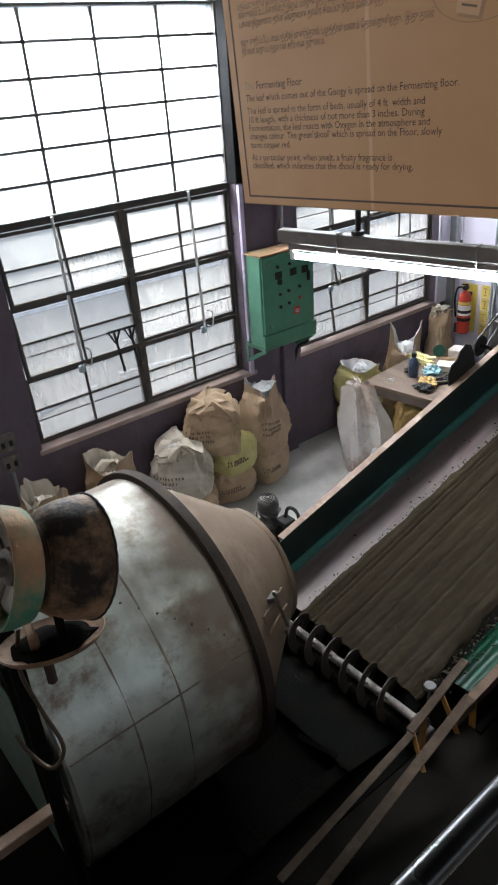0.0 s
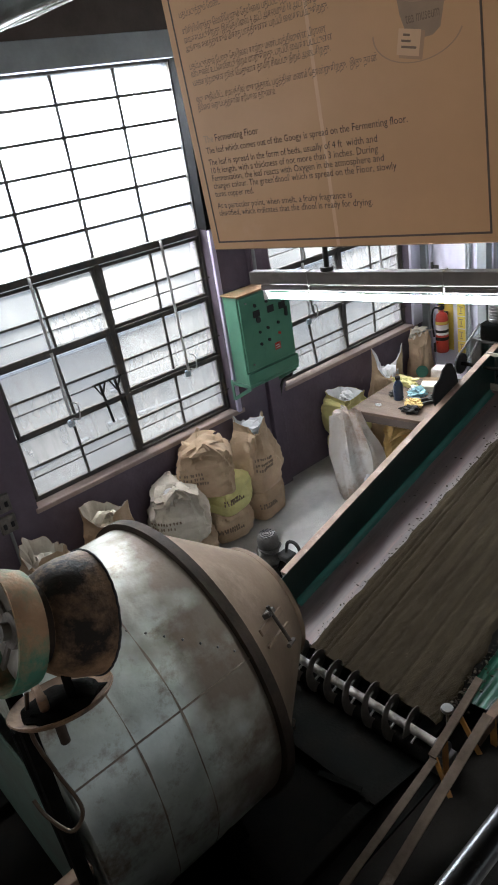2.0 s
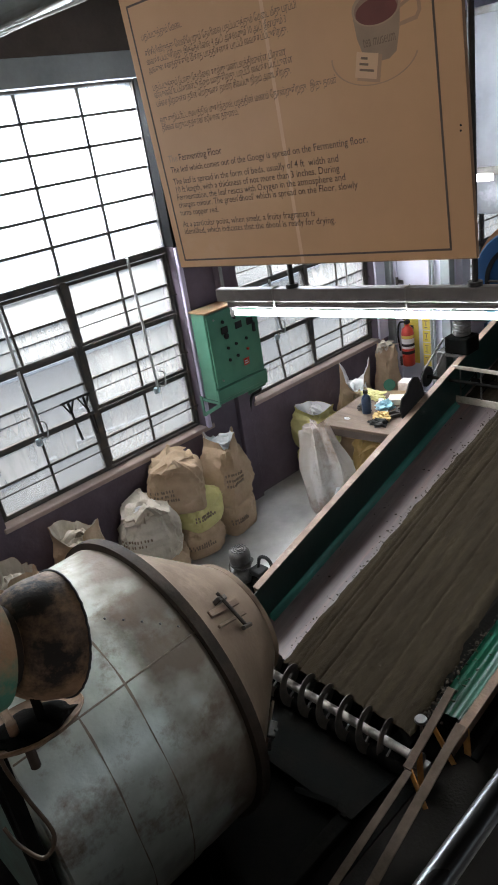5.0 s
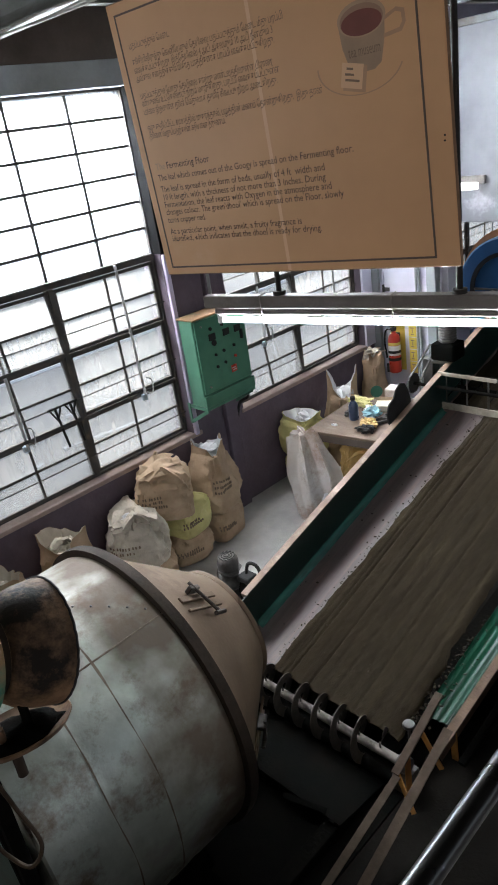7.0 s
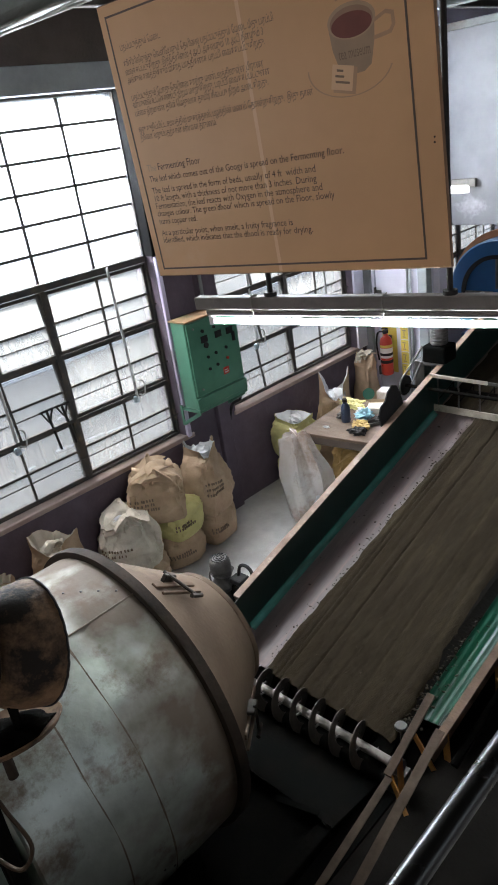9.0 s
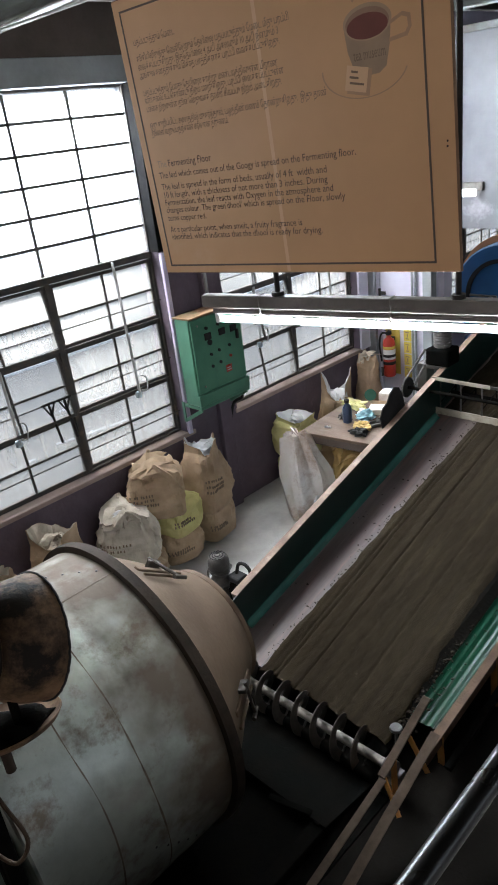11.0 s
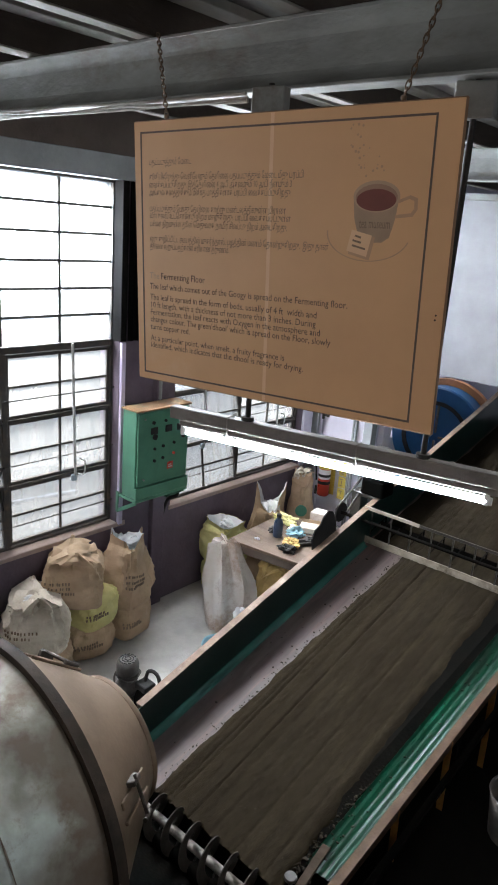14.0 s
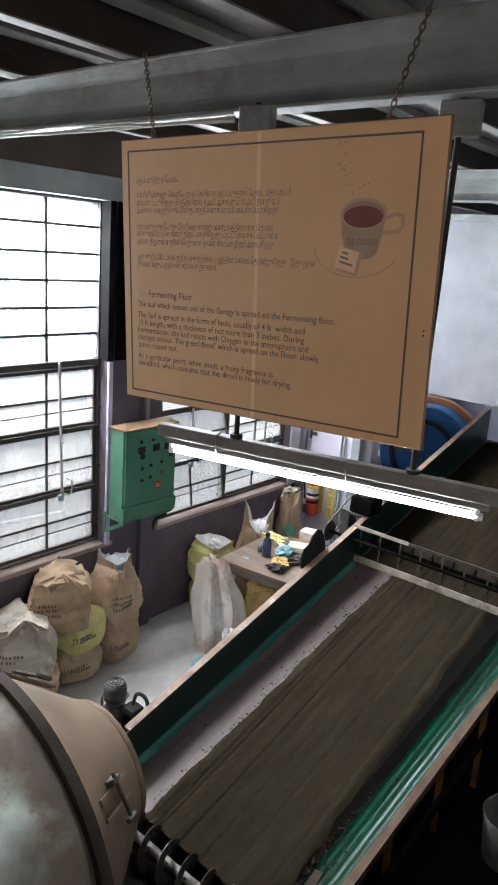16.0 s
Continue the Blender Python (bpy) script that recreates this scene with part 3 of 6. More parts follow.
def window(name, y0, y1, left_open, label):
    win = thing(name, label, "window", (0, 0, 0), kind="structure")
    ym = (y0 + y1) / 2
    zt = 2.478           # foot of the upper grid
    bm = box(-0.03, 0.03, y0 + 0.001, y0 + 0.022, SILL, HEAD - 0.001, 0.002)
    box(-0.03, 0.03, y1 - 0.022, y1 - 0.001, SILL, HEAD - 0.001, 0.002, bm)
    box(-0.03, 0.03, y0 + 0.0225, y1 - 0.0225, HEAD - 0.02, HEAD - 0.001, 0.002, bm)
    box(-0.03, 0.03, y0 + 0.0225, y1 - 0.0225, SILL, SILL + 0.02, 0.002, bm)
    part("window_frame", bm, M["steel_win"], win)
    part("transom", box(-0.04, 0.045, y0 + 0.0225, y1 - 0.0225, zt - 0.05, zt, 0.003), M["steel_win"], win, "rust-streaked black transom")
    part("mullion", box(-0.04, 0.035, ym - 0.022, ym + 0.022, SILL + 0.021, zt - 0.051, 0.003), M["steel_win"], win)
    for k in range(1, 4):
        part("upright_bar", box(-0.012, 0.012, y0 + W * k - 0.0105, y0 + W * k + 0.0105, zt + 0.001, HEAD - 0.021, 0.001), M["bar_win"], win)
    for r in range(1, 6):
        z = zt + H * r
        part("cross_bar", box(-0.0135, 0.0135, y0 + 0.023, y1 - 0.023, z - 0.0095, z + 0.0095, 0.001), M["bar_win"], win)
    for c in range(4):
        for r in range(6):
            ya, yb = y0 + W * c + (0.023 if c == 0 else 0.011), y0 + W * (c + 1) - (0.023 if c == 3 else 0.011)
            z0, z1 = zt + H * r + 0.010, min(zt + H * (r + 1) - 0.010, HEAD - 0.021)
            p = part("pane", box(-0.002, 0.002, ya, yb, z0, z1), M["glass_up"], win)
            p.visible_shadow = False
    hts = [(1.945, 2.415), (1.44, 1.925), (0.955, 1.42)]
    for i, (z0, z1) in enumerate(hts):
        for side, (ya, yb) in enumerate(((y0 + 0.024, ym - 0.024), (ym + 0.024, y1 - 0.024))):
            tilt = left_open[i] if side == 0 else 0.0
            casement(ya, yb, z0, z1, 2, win, tilt, M["glass_lo"])
        if i < 2:
            part("transom", box(-0.035, 0.03, y0 + 0.0225, y1 - 0.0225, z0 - 0.019, z0 - 0.001, 0.002), M["steel_win"], win)
    # guard rods inside the casements
    for z in (2.09, 1.60, 1.12):
        part("guard_rod", rod((0.05, y0 + 0.001, z), (0.05, y1 - 0.001, z), 0.005, 8), M["steel_win"], win, smooth=True)
    # rods that work the casements, with stay handles
    for yy in (y0 + 0.43, y1 - 0.40):
        part("opening_rod", rod((0.055, yy, 2.47), (0.065, yy + 0.02, 1.40), 0.011, 8), M["white_rod"], win, "pale painted opening rod", smooth=True)
        part("rod_bracket", box(0.04, 0.075, yy - 0.012, yy + 0.035, 1.375, 1.43, 0.008), M["pale_blue"], win, "pale blue enamelled bracket")
        part("rod_handle", tube_along(curve_points([(0.08, yy + 0.03, 1.44), (0.12, yy + 0.06, 1.44), (0.12, yy + 0.07, 1.54), (0.08, yy + 0.05, 1.56)], 5), 0.006, 6), M["white_rod"], win, smooth=True)
    return win


w1 = window("window_1", *WIN[0], (-9, -9, -6), "large steel window, white panes above and dusty open casements below")
w2 = window("window_2", *WIN[1], (-7, -12, -8), "large steel window with dusty casements partly open")
# Unseen window, added so its lamp has an opening.
w0 = window("window_unseen", -5.32, -3.40, (0, 0, 0), "unseen large steel window, added to light the sign board")
w3 = window("window_3", 4.0, 5.92, (0, 0, 0), "large steel window beyond the end wall")
# two black tee handles that hang on the guard rod of the first window
for yy in (-1.19, -1.06):
    hk = thing("tee_handle", "black iron tee handle hung on a window rod", "tool", (0.075, yy, 1.59), group="tee handles")
    part("bar", rod((0, -0.060, 0.02), (0, 0.060, 0.02), 0.009, 8), M["black"], hk, smooth=True)
    part("web", flat_bar((0, -0.045, 0.015), (0, 0.002, -0.075), 0.010, 0.016, (1, 0, 0), 0.002), M["black"], hk)
    part("web", flat_bar((0, 0.045, 0.015), (0, 0.006, -0.075), 0.010, 0.016, (1, 0, 0), 0.002), M["black"], hk)
    part("stem", rod((0, 0, 0.01), (0.01, 0.035, -0.30), 0.010, 8), M["black"], hk, smooth=True)


M["cup_body"] = surf("printed_cup_brown", (0.32, 0.215, 0.145), (0.40, 0.27, 0.175), 0.55, scale=8, bump=0)
M["cup_rim"] = surf("printed_cup_rim", (0.42, 0.28, 0.18), (0.48, 0.32, 0.20), 0.55, scale=8, bump=0)
M["cup_line"] = surf("printed_brown_shade", (0.44, 0.262, 0.155), (0.52, 0.31, 0.18), 0.55, scale=9, bump=0)
M["cup_inside"] = surf("printed_cup_shade", (0.30, 0.175, 0.115), (0.36, 0.21, 0.14), 0.55, scale=9, bump=0)
M["cup_tea"] = surf("printed_red_tea", (0.20, 0.05, 0.036), (0.16, 0.04, 0.03), 0.5, scale=8, bump=0)
M["cup_tag"] = surf("printed_pale_tag", (0.76, 0.50, 0.30), (0.71, 0.46, 0.27), 0.55, scale=8, bump=0)

# ---- sign board ----
sb_a, sb_b = Vector((2.271, -1.635, 2.7705)), Vector((3.536, -1.521, 2.8113))
SW, SH = (sb_b - sb_a).length, 0.969
ux = (sb_b - sb_a).normalized()
uz = Vector((-0.0286, -0.0395, 0.9988)).normalized()
uz = (uz - ux * uz.dot(ux)).normalized()
uy = uz.cross(ux)
sm = Matrix((ux, uy, uz)).transposed().to_4x4()
sm.translation = sb_a
sign = thing("sign_board", "hanging tan information board with printed text and a tea cup", "sign", sm)
part("board", box(0, SW, 0.0, 0.013, 0, SH, 0.003), M["sign_edge"], sign, "brown edged board")
part("printed_sheet", box(0.004, SW - 0.004, -0.003, -0.0005, 0.004, SH - 0.004, 0.0005), M["sign_face"], sign, "faded tan printed sheet")
part("fold_line", box(0.622, 0.636, -0.0034, -0.0031, 0.006, SH - 0.006), M["cup_tag"], sign, "pale vertical fold")
bx0, bx1, bz0, bz1, bw = 0.035, SW - 0.078, 0.029, SH - 0.038, 0.0065
bm = box(bx0, bx1, -0.0042, -0.0032, bz0, bz0 + bw)
box(bx0, bx1, -0.0042, -0.0032, bz1 - bw, bz1, 0, bm)
box(bx0, bx0 + bw, -0.0042, -0.0032, bz0 + bw, bz1 - bw, 0, bm)
box(bx1 - bw, bx1, -0.0042, -0.0032, bz0 + bw, bz1 - bw, 0, bm)
part("border", bm, M["ink_line"], sign, "thin dark printed border")


def lettering(text, size, x, z, parent, material, y=-0.0036, name="lettering", width=0):
    cu = bpy.data.curves.new(name, "FONT")
    cu.body, cu.size, cu.resolution_u = text, size, 2
    tmp = bpy.data.objects.new(name, cu)
    me = bpy.data.meshes.new_from_object(tmp)
    bpy.data.objects.remove(tmp)
    me.materials.clear()
    me.materials.append(material)
    s = 1.0
    if width and len(me.vertices):
        s = width / max(v.co.x for v in me.vertices)
    ob = new(name, me)
    ob.parent = parent
    ob.matrix_local = Matrix.Translation((x, y, z)) @ pose(0, 0, 0, 90) @ Matrix.Diagonal((s, 1, 1, 1))
    return ob


def tamil(s):
    """Puts the vowel signs that stand before their consonant first, as they are printed."""
    out = []
    for c in s:
        if c in "\u0bc6\u0bc7\u0bc8" and out:
            out.insert(len(out) - 1, c)
        elif c in "\u0bca\u0bcb" and out:
            out.insert(len(out) - 1, "\u0bc6" if c == "\u0bca" else "\u0bc7")
            out.append("\u0bbe")
        else:
            out.append(c)
    return "".join(out)


X0 = 0.072
LINES = [
    ("Fermenting Floor", 0.130, 0.220, 0.404, 0.035),
    ("The leaf which comes out of the Googy is spread on the Fermenting floor.", X0, 0.874, 0.365, 0.032),
    ("The leaf is spread in the form of beds, usually of 4 ft  width and", X0, 0.761, 0.323, 0.032),
    ("10 ft length, with a thickness of not more than 3 inches. During", X0, 0.760, 0.293, 0.032),
    ("Fermentation, the leaf reacts with Oxygen in the atmosphere and", X0, 0.778, 0.265, 0.032),
    ("changes colour. The green'dhool' which is spread on the Floor, slowly", X0, 0.820, 0.237, 0.032),
    ("turns copper red.", X0, 0.204, 0.207, 0.032),
    ("At a particular point, when smelt, a fruity fragrance is", X0, 0.640, 0.163, 0.032),
    ("identified, which indicates that the dhool is ready for drying.", X0, 0.718, 0.135, 0.032),
]
lettering("The", 0.035, X0, 0.404, sign, M["cup_rim"], width=0.049)
for text, x, wd, z, size in LINES:
    lettering(text, size, x, z, sign, M["ink"], width=wd)
TAMIL = [
    ("பதப்படுத்தும் மேடை", 0.207, 0.816),
    ("கூகியிலிருந்து வெளியேறும் தேயிலை பதப்படுத்தும் மேடை மீது பரப்பி", 0.681, 0.765),
    ("வைக்கப்படுகிறது. இத்தேயிலை 4 அடி அகலமும் 10 அடி நீளமும் 3", 0.637, 0.737),
    ("அங்குல கனத்துக்கும் மிகாத பாத்திகளாக பரப்பி வைக்கப்படுகிறது.", 0.637, 0.710),
    ("பதப்படுத்தும் போது தேயிலை காற்று மண்டலத்திலுள்ள பிராண", 0.619, 0.653),
    ("வாயுவை உட்கொண்டு நிறம் மாறுகிறது. பரப்பி வைக்கப்பட்டுள்ள", 0.639, 0.628),
    ("பச்சை நிறமுள்ள தூள் மெதுவாக தாமிர சிவப்பு நிறம் அடைகிறது.", 0.626, 0.599),
    ("ஒரு குறிப்பிட்ட சமயத்தில் முகர்ந்தால், பழத்தின் மணம் தோன்றுகிறது.  இது தான்", 0.787, 0.544),
    ("தூளை வறுப்பதற்கான சரியான தருணம்.", 0.384, 0.516),
]
for text, wd, z in TAMIL:
    lettering(tamil(text), 0.029, 0.076, z, sign, M["ink_soft"], width=wd)


def print_disc(cx, cz, rx, rz, y, material, name, label="", a0=0, a1=360, inner=0.0):
    bm = bmesh.new()
    n = 40
    outer = [bm.verts.new((cx + rx * math.cos(radians(a0 + (a1 - a0) * k / n)), y, cz + rz * math.sin(radians(a0 + (a1 - a0) * k / n)))) for k in range(n + 1)]
    inn = [bm.verts.new((cx + rx * inner * math.cos(radians(a0 + (a1 - a0) * k / n)), y, cz + rz * inner * math.sin(radians(a0 + (a1 - a0) * k / n)))) for k in range(n + 1)]
    for k in range(n):
        bm.faces.new((outer[k], outer[k + 1], inn[k + 1], inn[k]))
    bmesh.ops.remove_doubles(bm, verts=bm.verts[:], dist=1e-6)
    return part(name, bm, material, sign, label)


CX, CZ = 1.020, 0.708
print_disc(CX - 0.022, CZ - 0.108, 0.144, 0.084, -0.0035, M["cup_line"], "saucer_print", "printed saucer", 176, 345, 0.965)
bm = bmesh.new()
vs = [bm.verts.new((CX + a, -0.0037, CZ + b)) for a, b in ((-0.076, -0.012), (-0.070, -0.065), (-0.052, -0.120), (-0.020, -0.135), (0.028, -0.133), (0.052, -0.118), (0.068, -0.060), (0.076, 0.008))]
bm.faces.new(vs)
part("cup_print", bm, M["cup_body"], sign, "printed tea cup")
print_disc(CX, CZ, 0.078, 0.046, -0.0039, M["cup_rim"], "cup_rim_print")
print_disc(CX, CZ - 0.003, 0.070, 0.039, -0.0041, M["cup_inside"], "cup_inside_print")
print_disc(CX, CZ - 0.010, 0.066, 0.032, -0.0043, M["cup_tea"], "tea_print", "printed dark red tea")
bm = bmesh.new()
ho = [(0.066, -0.012), (0.110, 0.004), (0.134, -0.004), (0.136, -0.036), (0.122, -0.056), (0.066, -0.062)]
hi = [(0.066, -0.022), (0.108, -0.006), (0.124, -0.012), (0.125, -0.034), (0.116, -0.046), (0.066, -0.052)]
a_ = [bm.verts.new((CX + x, -0.0038, CZ + z)) for x, z in ho]
b_ = [bm.verts.new((CX + x, -0.0038, CZ + z)) for x, z in hi]
for k in range(5):
    bm.faces.new((a_[k], a_[k + 1], b_[k + 1], b_[k]))
part("cup_handle_print", bm, M["cup_line"], sign, "printed square cup handle")
lettering("tea museum", 0.042, CX - 0.052, CZ - 0.092, sign, M["ink_soft"], y=-0.0042, width=0.104)
tag_at = Matrix.Translation((CX - 0.046, 0, CZ - 0.139)) @ pose(0, 0, 0, 0, 13, 0)
part("tag_shadow", box(-0.030, 0.046, -0.0042, -0.0040, -0.040, 0.032), M["cup_line"], sign, at=tag_at)
part("tag_print", box(-0.038, 0.034, -0.0048, -0.0043, -0.032, 0.034), M["cup_tag"], sign, "printed tea bag tag", at=tag_at)
for k, (x0_, w_) in enumerate(((-0.022, 0.022), (-0.026, 0.030), (-0.024, 0.048))):
    part("tag_mark", box(x0_, x0_ + w_, -0.0054, -0.0049, 0.016 - 0.015 * k, 0.022 - 0.015 * k), M["ink_soft"], sign, at=tag_at)
rnd = random.Random(21)
speck = mesh_of(lathe([(0, 0.0004), (0.0032, 0.0), (0, -0.0002)], 7), "steam_speck", M["cup_line"])
for k in range(26):
    ob = new("steam_speck", speck)
    u = rnd.random()
    ob.parent, ob.matrix_local = sign, Matrix.Translation((CX - 0.10 + 0.09 * (1 - u) + rnd.uniform(-0.035, 0.045), -0.0036, CZ + 0.055 + 0.15 * u)) @ pose(0, 0, 0, 90) @ Matrix.Scale(rnd.uniform(0.5, 1.5), 4)
for x_, z_ in ((SW - 0.026, 0.372), (SW - 0.027, 0.358)):
    part("screw_hole", rod((x_, -0.0032, z_), (x_, -0.0040, z_), 0.003, 10), M["black"], sign)


def chain(a, b, name="chain"):
    a, b = Vector(a), Vector(b)
    n = max(3, int((b - a).length / 0.021))
    ch = thing("sign_chain", "short rusty iron chain holding a sign board", "chain", place(b - a, a), group="sign chains")
    link = bmesh.new()
    pts = []
    for k in range(17):
        t = 2 * math.pi * k / 16
        pts.append((0.007 * math.cos(t), 0, 0.0145 * math.sin(t)))
    tube_along(pts, 0.0024, 5, link)
    me = mesh_of(link, "link", M["chain"], True)
    for k in range(n):
        ob = new("link", me)
        ob.parent = ch
        ob.matrix_local = Matrix.Translation((0, 0, (b - a).length * (k + 0.5) / n)) @ pose(0, 0, 0, 0, 0, 90 * (k % 2))


def on_sign(x, z):
    return sm @ Vector((x, 0.0065, z))


for x, top in ((0.158, (2.175, -1.51, 4.075)), (1.078, (3.375, -1.51, 4.09))):
    p = on_sign(x, SH + 0.012)
    part("eye_bolt", lathe([(0.004, 0), (0.009, 0.006), (0.009, 0.014), (0.004, 0.018)], 10), M["chain"], sign, at=Vector((x, 0.0065, SH - 0.002)))
    chain(p, top)

# ---- tube light on its channel, hung by two rods from the beam ----
ta, tb = Vector((2.548, -1.63, 2.603)), Vector((3.704, -1.375, 2.607))
td = (tb - ta).normalized()
tl = thing("tube_light", "lit fluorescent tube on a dusty grey batten hung by rods", "light", place(td, ta))
L_ = (tb - ta).length
back = tl.matrix_world.inverted().to_3x3() @ Vector((0, 0, 1))
tup = Vector((back.x, back.y, 0)).normalized()
tside = Vector((0, 0, 1)).cross(tup)


def tl_bar(z0, z1, u, v, w, h, bevel=0.003):
    return flat_bar(Vector((0, 0, z0)) + tup * u + tside * v, Vector((0, 0, z1)) + tup * u + tside * v, w, h, tup, bevel)


part("tube", rod((0, 0, 0.012), (0, 0, L_ - 0.012), 0.0115, 16), M["tube"], tl, "glowing white tube", True)
for z in (-0.004, L_ - 0.012):
    part("tube_cap", rod((0, 0, z), (0, 0, z + 0.016), 0.0135, 16), M["plain_white"], tl, smooth=True)
    part("lamp_holder", flat_bar(Vector((0, 0, z - 0.01)) + tup * 0.01, Vector((0, 0, z + 0.006)) + tup * 0.01, 0.022, 0.05, tup, 0.003), M["plain_white"], tl)
part("lamp_batten", tl_bar(-0.02, L_ + 0.02, 0.034, 0, 0.026, 0.022), M["fixture"], tl, "dusty enamelled batten")
part("channel", tl_bar(-0.06, L_ + 0.10, 0.073, 0, 0.045, 0.048), M["fixture"], tl, "dusty grey mounting channel")
for z in (0.2, 0.72):
    part("tie_wire", tl_bar(z, z + 0.004, 0.05, 0, 0.049, 0.100, 0.001), M["joist"], tl)
part("bolt_head", rod(Vector((0, 0, 1.04)) + tup * 0.085 - tside * 0.024, Vector((0, 0, 1.04)) + tup * 0.085 - tside * 0.034, 0.012, 8), M["steel"], tl)
for s, name in ((0.235, "a"), (0.80, "b")):
    p = ta + td * s * L_
    part("hanger_rod", rod(tup * 0.098 + Vector((0, 0, s * L_)), tup * (3.85 - p.z) + Vector((0, 0, s * L_)), 0.010, 10), M["black"], tl, "dark hanger rod", True)
    part("hanger_foot", rod(tup * 0.098 + Vector((0, 0, s * L_)), tup * 0.112 + Vector((0, 0, s * L_)), 0.024, 12), M["black"], tl, smooth=True)
    part("hanger_block", flat_bar(tup * (3.79 - p.z) + Vector((0, 0, s * L_ - 0.06)), tup * (3.79 - p.z) + Vector((0, 0, s * L_ + 0.06)), 0.05, 0.10, tup, 0.004), M["beam"], tl)


# ---- drum ----
DC = Vector((2.112, -2.15, 0.852))
DR = 0.735
M["hoop"] = surf("stained_weld_line", (0.20, 0.155, 0.115), (0.11, 0.08, 0.058), 0.6, 0.4, scale=14)
M["latch_steel"] = surf("tea_blackened_latch_steel", (0.035, 0.028, 0.022), (0.06, 0.045, 0.034), 0.6, 0.3, scale=14)
drum = thing("rolling_drum", "large slowly turning galvanised drum with a conical end", "drum")
Y_IN, Y_RIM = -0.87, 0.55      # inlet end and mouth of the cone, from the flange
body = []
rnd = random.Random(4)
prof = [(0.40, Y_IN - 0.005), (DR - 0.01, Y_IN - 0.005), (DR, Y_IN + 0.004)]
prof += [(DR - (0.003 if k in (11, 12, 23, 24) else 0), Y_IN + 0.02 + 0.0235 * k) for k in range(36)]
shell = lathe(prof, 96)
for v in shell.verts:
    if abs(math.hypot(v.co.x, v.co.y) - DR) < 0.006:
        f = 1 + 0.005 * noise.noise(Vector((v.co.x * 3, v.co.y * 3, v.co.z * 3))) + 0.0012 * noise.noise(Vector((v.co.x * 11, v.co.y * 11, v.co.z * 9)))
        v.co.x, v.co.y = v.co.x * f, v.co.y * f
part("shell", shell, M["drum_sheet"], drum, "zinc sheet shell under brown tea dust", True)
part("cone", lathe([(DR - 0.012, 0.02), (0.335, Y_RIM - 0.03), (0.330, Y_RIM - 0.03), (DR - 0.03, 0.02)], 96, closed=True), M["galv_cone"], drum, "tea-stained conical end", True)
part("flange", lathe([(DR - 0.02, -0.024), (0.766, -0.024), (0.768, 0.0), (0.766, 0.024), (DR - 0.02, 0.024)], 96, closed=True), M["flange"], drum, "blackened joining flange", True)
part("mouth_rim", lathe([(0.322, Y_RIM - 0.032), (0.338, Y_RIM - 0.032), (0.341, Y_RIM - 0.016), (0.338, Y_RIM - 0.004), (0.322, Y_RIM - 0.004)], 72, closed=True), M["galv_cone"], drum, "rolled steel mouth rim", True)


def at_angle(deg, r, z):
    a = radians(-deg)
    return Vector((r * math.cos(a), r * math.sin(a), z))


def radial(deg, r, z):
    """A pose on the drum's skin: x outwards, z along the axis."""
    return Matrix.Translation(at_angle(deg, r, z)) @ pose(0, 0, 0, 0, 0, -deg)


for deg in (21.3, 141.3, 261.3):
    part("seam", box(-0.003, 0.003, -0.004, 0.004, Y_IN + 0.01, -0.022, 0.002), M["hoop"], drum, "dark lapped seam", at=radial(deg, DR, 0))
for z in (-0.595, -0.39):
    own = bmesh.new()
    ra_, rb_ = [], []
    for k in range(121):
        a = 2 * math.pi * k / 120
        dz = 0.02 * noise.noise(Vector((math.cos(a) * 2, math.sin(a) * 2, z * 9)))
        wd = 0.0034 + 0.005 * noise.noise(Vector((math.cos(a) * 6, math.sin(a) * 6, z * 3)))
        ra_.append(own.verts.new(((DR + 0.0045) * math.cos(a), (DR + 0.0045) * math.sin(a), z + dz - wd)))
        rb_.append(own.verts.new(((DR + 0.0045) * math.cos(a), (DR + 0.0045) * math.sin(a), z + dz + wd)))
    for k in range(120):
        own.faces.new((ra_[k], ra_[k + 1], rb_[k + 1], rb_[k]))
    part("hoop_weld", own, M["hoop"], drum, "rust-dark welded hoop line", True)
rivet = mesh_of(lathe([(0.0, 0.004), (0.0045, 0.003), (0.006, 0.0), (0.0, -0.002)], 10), "rivet", M["dark_steel"], True)
for deg in (26, 146, 266):
    for k in range(8):
        ob = new("rivet", rivet)
        ob.parent = drum
        ob.matrix_local = radial(deg + 4.1 * k, DR, -0.065 - 0.054 * k) @ pose(0, 0, 0, 0, 90, 0)
